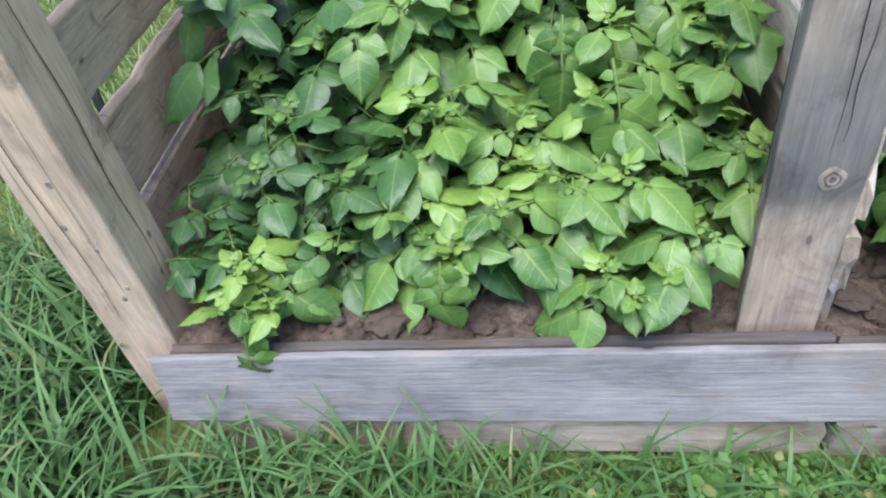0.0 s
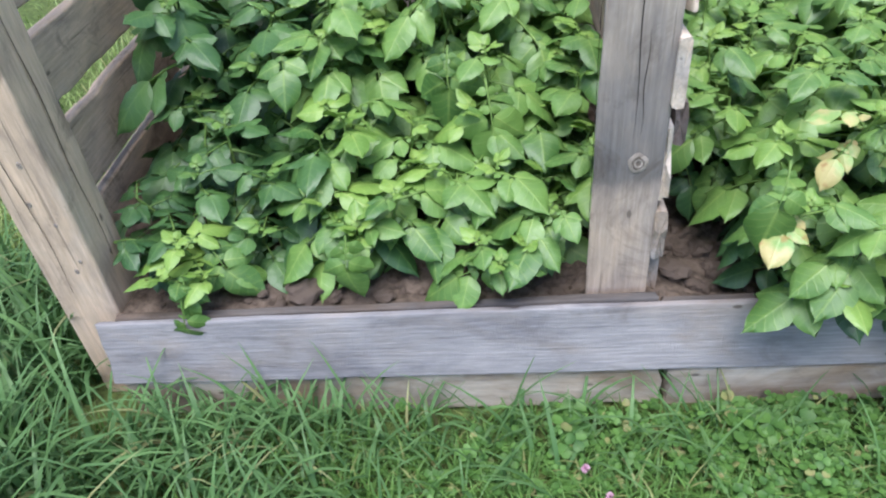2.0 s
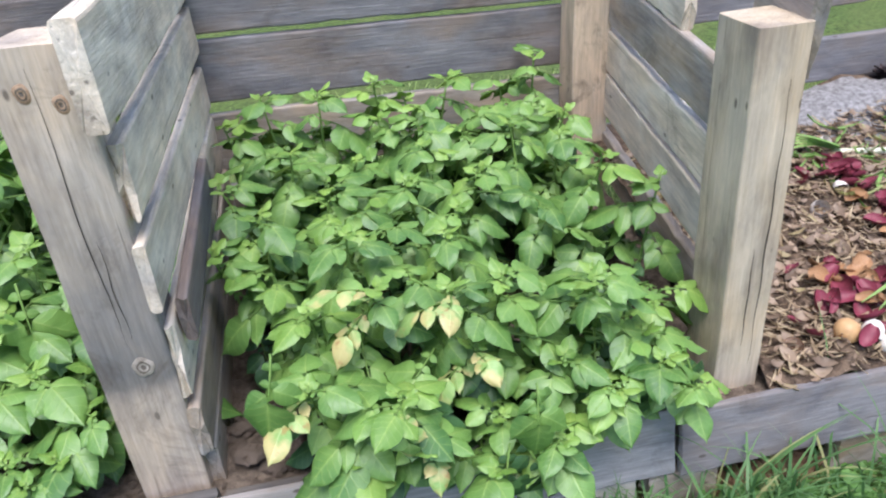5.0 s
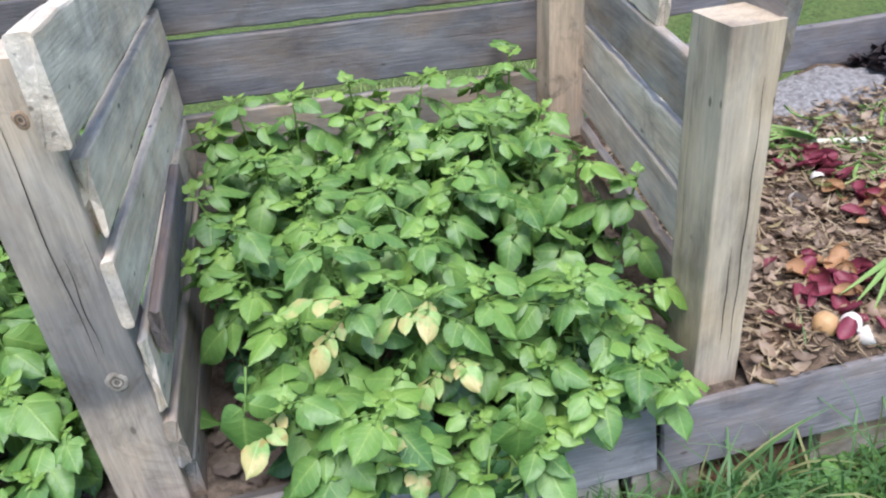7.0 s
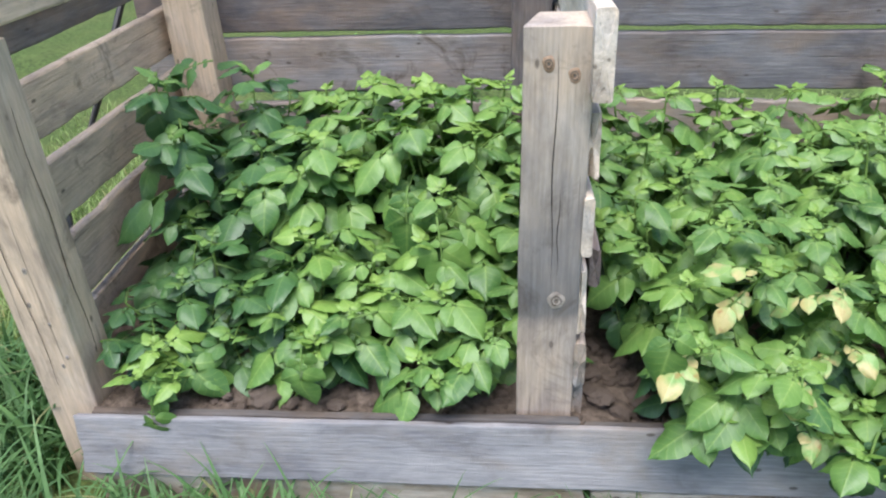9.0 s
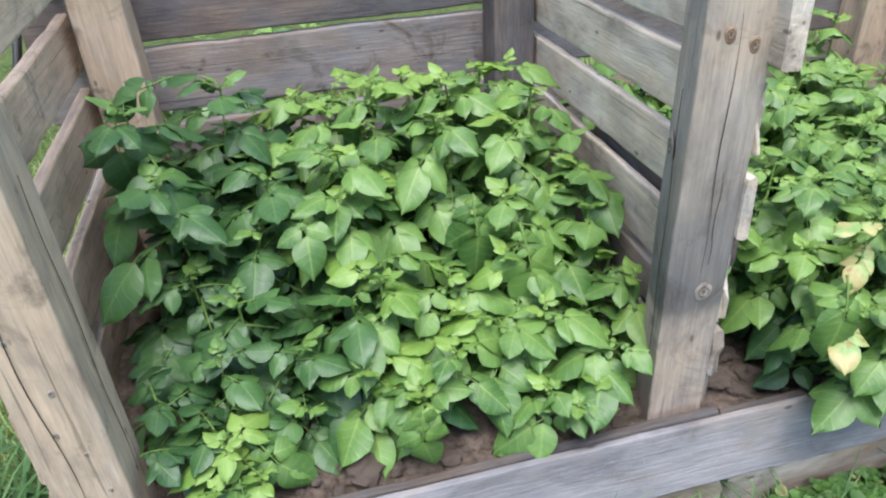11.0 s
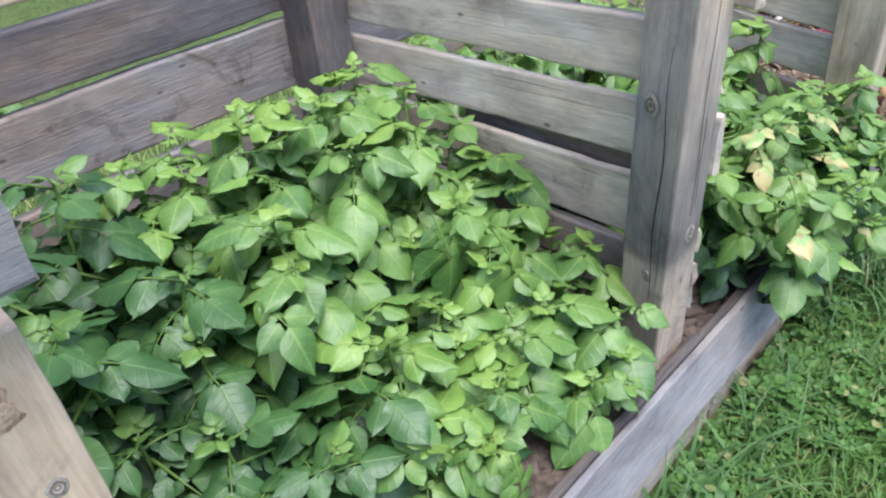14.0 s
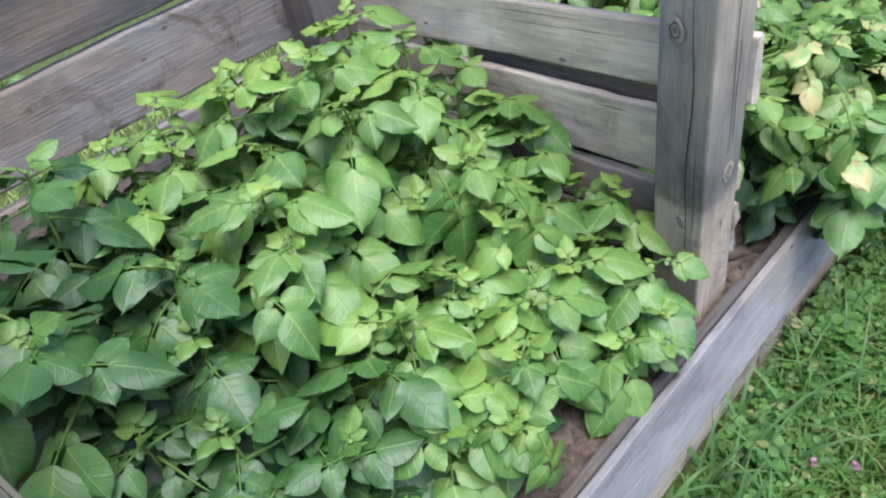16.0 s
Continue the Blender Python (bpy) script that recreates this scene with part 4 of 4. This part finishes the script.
def clover_patch(name, count, region, size, seed, keep):
    rng = random.Random(seed)
    sh = Sheet()
    made = 0
    while made < count:
        x, y = rng.uniform(region[0], region[1]), rng.uniform(region[2], region[3])
        if not keep(x, y, rng):
            continue
        made += 1
        z = ground_height(x, y) + rng.uniform(0.008, 0.05) + 0.05 * max(0.0, noise.noise((x * 9, y * 9, 21)))
        a0 = rng.uniform(0, 120)
        s = rng.uniform(*size)
        tilt = pose(x, y, z, rng.uniform(-28, 28), rng.uniform(-28, 28), a0)
        for k in range(3):
            m = tilt @ pose(0, 0, 0, 0, rng.uniform(-5, 18), 120 * k)
            rows = []
            for i in range(4):
                t = i / 3
                w = s * (0.08, 0.44, 0.52, 0.22)[i]
                rows.append([m @ Vector((s * t, -w, 0.12 * s)), m @ Vector((s * t * (0.9 if i == 3 else 1), 0, 0)), m @ Vector((s * t, w, 0.12 * s))])
            sh.grid(rows)
    ob = new(name, sh.mesh(name, [CLOVER]))
    return tagged(ob, "green clover and low weeds in the lawn", "clover", kind="stuff")


clover_patch("clover", 4600, (0.6, 2.9, -0.75, -0.09), (0.009, 0.019), 31, lambda x, y, r: not inside_bins(x, y) and r.random() < min(1.0, 0.25 + (x - 0.6) * 1.2) and noise.noise((x * 3.1, y * 3.1, 9)) > -0.25)
clover_patch("clover", 500, (-0.9, 0.6, -0.9, -0.3), (0.010, 0.016), 32, lambda x, y, r: not inside_bins(x, y))
clover_patch("edge_weed", 260, (0.95, 2.4, -0.2, -0.10), (0.018, 0.032), 33, lambda x, y, r: noise.noise((x * 4.0, 0, 3)) > 0.05)


# ---- compost bay ----
def heap_height(x, y):
    z = 0.228 + 0.12 * max(0.0, y) - 0.03 * max(0.0, -y / 0.045) + 0.05 * math.exp(-(((x - 3.12) / 0.22) ** 2 + ((y - 0.92) / 0.2) ** 2)) + 0.07 * math.exp(-(((x - 3.5) / 0.25) ** 2 + ((y - 0.98) / 0.2) ** 2))
    return z + 0.02 * noise.noise((x * 6, y * 6, 4)) + 0.012 * noise.noise((x * 21, y * 21, 8))


COMPOST = plain("compost", (0.05, 0.035, 0.026), (0.22, 0.155, 0.11), 38, 0.95, 0.9, 0.008, 0.15)
ASH = plain("wood_ash", (0.17, 0.16, 0.16), (0.36, 0.345, 0.345), 60, 0.95, 0.8, 0.005, 0.1)
ROT = plain("rotted_waste", (0.012, 0.01, 0.012), (0.05, 0.03, 0.03), 30, 0.55, 0.9, 0.006, 0.4)
SHELL = plain("eggshell", (0.68, 0.60, 0.54), (0.80, 0.75, 0.70), 30, 0.6, 0.1, 0.0005, 0.3)
SHELL_BROWN = plain("brown_eggshell", (0.56, 0.38, 0.27), (0.68, 0.5, 0.38), 30, 0.6, 0.1, 0.0005, 0.3)
ONION = plain("onion", (0.42, 0.22, 0.09), (0.62, 0.40, 0.20), 25, 0.45, 0.1, 0.0008, 0.4)
ONION_RED = plain("red_onion_skin", (0.12, 0.018, 0.035), (0.30, 0.055, 0.085), 25, 0.5, 0.2, 0.001, 0.4)
ONION_GOLD = plain("golden_onion_skin", (0.28, 0.135, 0.06), (0.46, 0.27, 0.14), 25, 0.5, 0.2, 0.001, 0.4)
DEAD = grass_material("dead_leaf", (0.09, 0.055, 0.036), (0.46, 0.34, 0.245), (0.36, 0.27, 0.20))
STRAW = grass_material("straw", (0.24, 0.16, 0.09), (0.55, 0.44, 0.29), (0.5, 0.4, 0.27))
LEEK = grass_material("leek_leaf", (0.16, 0.30, 0.07), (0.26, 0.42, 0.12), (0.35, 0.48, 0.18))
LEEK_WHITE = plain("leek_stalk", (0.62, 0.63, 0.46), (0.76, 0.75, 0.62), 20, 0.5, 0.1, 0.0005)
PINK = plain("clover_flower", (0.50, 0.25, 0.36), (0.72, 0.5, 0.58), 90, 0.7, 0.2, 0.001)


def make_heap():
    bm = bmesh.new()
    nx, ny = 100, 62
    pts = lambda i, j: (2.235 + 1.9 * i / nx, -0.045 + 1.117 * j / ny)
    rows = [[bm.verts.new((*pts(i, j), heap_height(*pts(i, j)))) for i in range(nx + 1)] for j in range(ny + 1)]
    for r, s in zip(rows, rows[1:]):
        for i in range(nx):
            f = bm.faces.new((r[i], r[i + 1], s[i + 1], s[i]))
            c = f.calc_center_median()
            wob = 0.09 * noise.noise((c.x * 9, c.y * 9, 2))
            if ((c.x - 3.08) / 0.27) ** 2 + ((c.y - 0.88) / 0.17) ** 2 < 1 + 4 * wob:
                f.material_index = 1
            elif ((c.x - 3.55) / 0.34) ** 2 + ((c.y - 0.95) / 0.22) ** 2 < 1 + 4 * wob:
                f.material_index = 2
    ob = part("compost_heap", bm, COMPOST, None)
    ob.data.materials.append(ASH)
    ob.data.materials.append(ROT)
    smooth(ob.data)
    tagged(ob, "brown compost heap with grey ash and dark rotted waste", "compost heap", kind="structure")


make_heap()


def litter(name, count, mat, seed, size, narrow, label, category, curl=0.5, region=(2.25, 3.6, -0.045, 0.85)):
    rng = random.Random(seed)
    sh = Sheet()
    for _ in range(count):
        x, y = rng.uniform(*region[:2]), rng.uniform(*region[2:])
        s = rng.uniform(*size)
        m = pose(x, y, heap_height(x, y) + rng.uniform(0.002, 0.02), rng.uniform(-35, 35), rng.uniform(-25, 25), rng.uniform(0, 360))
        rows = []
        for i in range(5):
            t = i / 4
            w = s * narrow * (0.12, 0.8, 1.0, 0.7, 0.08)[i]
            rows.append([m @ Vector((s * (t - 0.5), k * w, curl * s * (k * k * 0.35 + (t - 0.5) ** 2 * rng.uniform(0.6, 1.2)))) for k in (-0.5, 0, 0.5)])
        sh.grid(rows)
    return tagged(new(name, sh.mesh(name, [mat])), label, category, kind="stuff")


litter("dead_leaves", 2400, DEAD, 41, (0.010, 0.052), 0.5, "brown dry leaves strewn over the compost heap", "dead leaves", 0.7)
litter("straw", 3600, STRAW, 42, (0.012, 0.07), 0.10, "pale straw and twigs strewn over the compost", "straw", 0.3)
litter("green_scraps", 130, LEEK, 43, (0.04, 0.13), 0.09, "green vegetable trimmings on the compost heap", "vegetable scraps", 0.6, (2.7, 3.5, 0.45, 0.8))
litter("rotted_leaves", 160, ROT, 44, (0.04, 0.10), 0.5, "dark rotted leaves at the back of the heap", "rotted leaves", 0.8, (3.25, 3.95, 0.82, 1.06))


def shell_mesh(seed, cut):
    """A broken half of an eggshell, open upwards, with a jagged rim."""
    sh = Sheet()
    for r, flip in ((1.0, False), (0.94, True)):
        rows = []
        for i in range(8):
            row = []
            for j in range(21):
                a = 2 * math.pi * (j % 20) / 20
                top = cut + 0.14 * noise.noise((math.cos(a) * 2 + seed, math.sin(a) * 2, 0))
                e = -math.pi / 2 + (top + math.pi / 2) * i / 7
                row.append(Vector((r * math.cos(e) * math.cos(a), r * math.cos(e) * math.sin(a), r * 1.25 * math.sin(e))))
            rows.append(row[::-1] if flip else row)
        sh.grid(rows)
    return sh.mesh("eggshell", [])


shells = [shell_mesh(i * 3.1, c) for i, c in enumerate((0.05, 0.25, 0.5, -0.1))]
white_shells = []
brown_shells = []
for me in shells:
    w = me.copy()
    w.materials.append(SHELL)
    white_shells.append(w)
    b = me.copy()
    b.materials.append(SHELL_BROWN)
    brown_shells.append(b)
for i, (x, y, r, rx, ry, brown) in enumerate(((2.315, 0.025, 0.023, 35, -10, 1), (2.49, 0.015, 0.023, 150, 20, 0), (2.67, 0.456, 0.024, 44, 0, 0), (2.77, 0.515, 0.019, 130, 10, 0), (2.88, 0.735, 0.023, 50, 20, 0), (2.585, 0.045, 0.022, 48, 20, 1), (3.55, 0.98, 0.03, 70, 0, 0), (2.80, 0.22, 0.018, 140, 0, 0), (3.05, 0.42, 0.022, 40, 20, 1), (2.52, -0.01, 0.021, 60, -15, 0), (2.98, 0.14, 0.02, 130, 10, 0), (2.72, 0.10, 0.016, 50, 30, 1))):
    ob = new("eggshell", (brown_shells if brown else white_shells)[i % 4])
    ob.matrix_basis = pose(x, y, heap_height(x, y) + r * 0.8, rx, ry, i * 13 - 40) @ Matrix.Scale(r, 4)
    tagged(ob, "broken brown eggshell on the compost" if brown else "broken white eggshell on the compost", "eggshell", "eggshells")


def onion_mesh():
    sh = Sheet()
    rows = []
    for i in range(13):
        t = i / 12
        e = math.pi * t
        r = math.sin(e) ** 0.9 if t < 0.75 else math.sin(math.pi * 0.75) ** 0.9 * (1 - (t - 0.75) / 0.25) ** 1.6 + 0.03
        rows.append([Vector((r * math.cos(a) * (1 + 0.03 * math.sin(3 * a)), r * math.sin(a), -math.cos(e) * (0.82 if t < 0.75 else 1.0))) for a in [2 * math.pi * j / 18 for j in range(19)]])
    sh.grid(rows)
    return sh.mesh("onion", [ONION])


om = onion_mesh()
for x, y, r, tilt in ((2.44, 0.03, 0.028, 70), (2.62, 0.02, 0.024, 100), (2.95, 0.30, 0.024, 50)):
    ob = new("onion", om)
    ob.matrix_basis = pose(x, y, heap_height(x, y) + r * 0.7, tilt, 20, x * 300) @ Matrix.Scale(r, 4)
    tagged(ob, "golden brown whole onion on the compost", "onion", "onions")


def skin_mesh(seed, mat):
    sh = Sheet()
    r = random.Random(seed)
    rows = []
    for i in range(8):
        t = i / 7
        w = math.sin(math.pi * (0.08 + 0.86 * t)) ** 0.7 * r.uniform(0.9, 1.05)
        rows.append([Vector((t * 2 - 1, 0.75 * w * math.sin(k), 0.55 * w * (1 - math.cos(k)) + 0.35 * (t - 0.5) ** 2 + 0.05 * math.sin(7 * t + seed))) for k in (-1.5, -1, -0.5, 0, 0.5, 1, 1.5)])
    sh.grid(rows)
    return sh.mesh("onion_skin", [mat])


red = [skin_mesh(i, ONION_RED) for i in range(4)]
gold = [skin_mesh(i + 9, ONION_GOLD) for i in range(3)]
rng = random.Random(91)
for i in range(132):
    cx, cy, sp = ((2.50, 0.09, 0.065), (2.56, 0.17, 0.05), (2.80, 0.60, 0.035), (2.82, 0.38, 0.05), (2.95, 0.25, 0.09), (3.6, 0.95, 0.09))[i % 6]
    x, y = rng.gauss(cx, sp), max(0.0, rng.gauss(cy, sp))
    is_gold = i % 6 in (1, 3, 4) and rng.random() < 0.55
    s = rng.uniform(0.016, 0.034)
    ob = new("onion_skin", rng.choice(gold if is_gold else red))
    ob.matrix_basis = pose(x, y, heap_height(x, y) + 0.012 + rng.uniform(0, 0.02), rng.uniform(-50, 50), rng.uniform(-40, 40), rng.uniform(0, 360)) @ Matrix.Scale(s, 4)
    tagged(ob, "golden dry onion peel on the compost" if is_gold else "crimson red onion peel on the compost", "onion peel", "onion peels")


def leek(a, b, spread, seed):
    """A leek top: a pale stalk that opens into long green leaves."""
    rng = random.Random(seed)
    a, b = Vector(a), Vector(b)
    ob = thing("leek_top", a, "limp leek top with a pale stalk and green leaves", "leek", "leek tops")
    sh = Sheet()
    d = (b - a)
    tube(sh, [a + d * (k / 6) * 0.5 for k in range(7)], 0.009, 0.008, 0, 8)
    part("stalk", sh.mesh("stalk", [LEEK_WHITE]), None, ob, "", Matrix())
    side = d.cross(Vector((0, 0, 1))).normalized()
    for k in range(5):
        sh = Sheet()
        o = (k - 2) * spread
        rows = []
        for i in range(8):
            t = i / 7
            p = a + d * (0.45 + 0.6 * t) + side * o * t * t + Vector((0, 0, 0.03 * math.sin(2.6 * t) + 0.004 * k))
            w = 0.008 * (1 - t ** 3) + 0.0008
            rows.append([p - side * w, p + Vector((0, 0, -0.003)), p + side * w])
        sh.grid(rows)
        part("leaf", sh.mesh("leaf", [LEEK]), None, ob, "", Matrix())
    return ob


leek((3.03, 0.65, heap_height(3.03, 0.65) + 0.015), (2.70, 0.72, heap_height(2.7, 0.72) + 0.02), 0.03, 1)
leek((2.95, 0.33, heap_height(2.95, 0.33) + 0.03), (2.56, 0.03, heap_height(2.56, 0.03) + 0.03), 0.035, 2)
leek((3.25, 0.62, heap_height(3.25, 0.62) + 0.02), (3.55, 0.78, heap_height(3.55, 0.78) + 0.03), 0.05, 3)

# ---- small things round the bins ----
sh = Sheet()
tube(sh, [Vector((-0.17, 0.36, -0.06)), Vector((-0.17, 0.37, 0.20)), Vector((-0.165, 0.40, 0.485)), Vector((-0.15, 0.66, 0.70)), Vector((-0.145, 0.98, 0.97))], 0.010, 0.010, 0, 10)
tagged(new("garden_stake", sh.mesh("garden_stake", [BLACKTUBE])), "thin black garden stake leaning outside the slatted panel", "garden stake")


def flower_mesh():
    sh = Sheet()
    tube(sh, [Vector((0, 0, 0)), Vector((0.003, 0, 0.03)), Vector((0, 0, 0.06))], 0.0012, 0.001, 0, 5)
    r = random.Random(3)
    for k in range(60):
        z = 1 - 1.7 * (k + 0.5) / 60
        a = k * 2.399
        d = Vector((math.sqrt(1 - z * z) * math.cos(a), math.sqrt(1 - z * z) * math.sin(a), z))
        s = d.orthogonal().normalized() * 0.0012
        c = Vector((0, 0, 0.064))
        sh.grid([[c + d * 0.002 - s, c + d * 0.002 + s], [c + d * 0.007 - s, c + d * 0.007 + s], [c + d * 0.0095 - s * 0.2, c + d * 0.0095 + s * 0.2]], 1)
    return sh.mesh("clover_flower", [STEM, PINK])


fm = flower_mesh()
for x, y in ((1.02, -0.33), (0.98, -0.27), (0.92, -0.40), (1.25, -0.42)):
    ob = new("clover_flower", fm)
    ob.matrix_basis = pose(x, y, ground_height(x, y), 8, 5, x * 500) @ Matrix.Scale(1.0, 4)
    tagged(ob, "pink clover flower head in the lawn", "clover flower", "clover flowers")


def garden_bush(place, seed, n, spread):
    """A low leafy plant on the lawn beyond the fence."""
    rng = random.Random(seed)
    ob = thing("garden_plant", place, "low leafy green plant on the lawn behind the fence", "garden plant", "garden plants")
    for i in range(n):
        base = Vector(place) + Vector((rng.uniform(-1, 1) * spread, rng.uniform(-1, 1) * spread, 0))
        tip = base + Vector((rng.uniform(-0.06, 0.06), rng.uniform(-0.06, 0.06), rng.uniform(0.15, 0.3)))
        grow_stem(ob, base, tip, rng)
    return ob


garden_bush((0.05, 2.9, ground_height(0.05, 2.9)), 61, 9, 0.22)
garden_bush((0.45, 3.1, ground_height(0.45, 3.1)), 62, 8, 0.2)
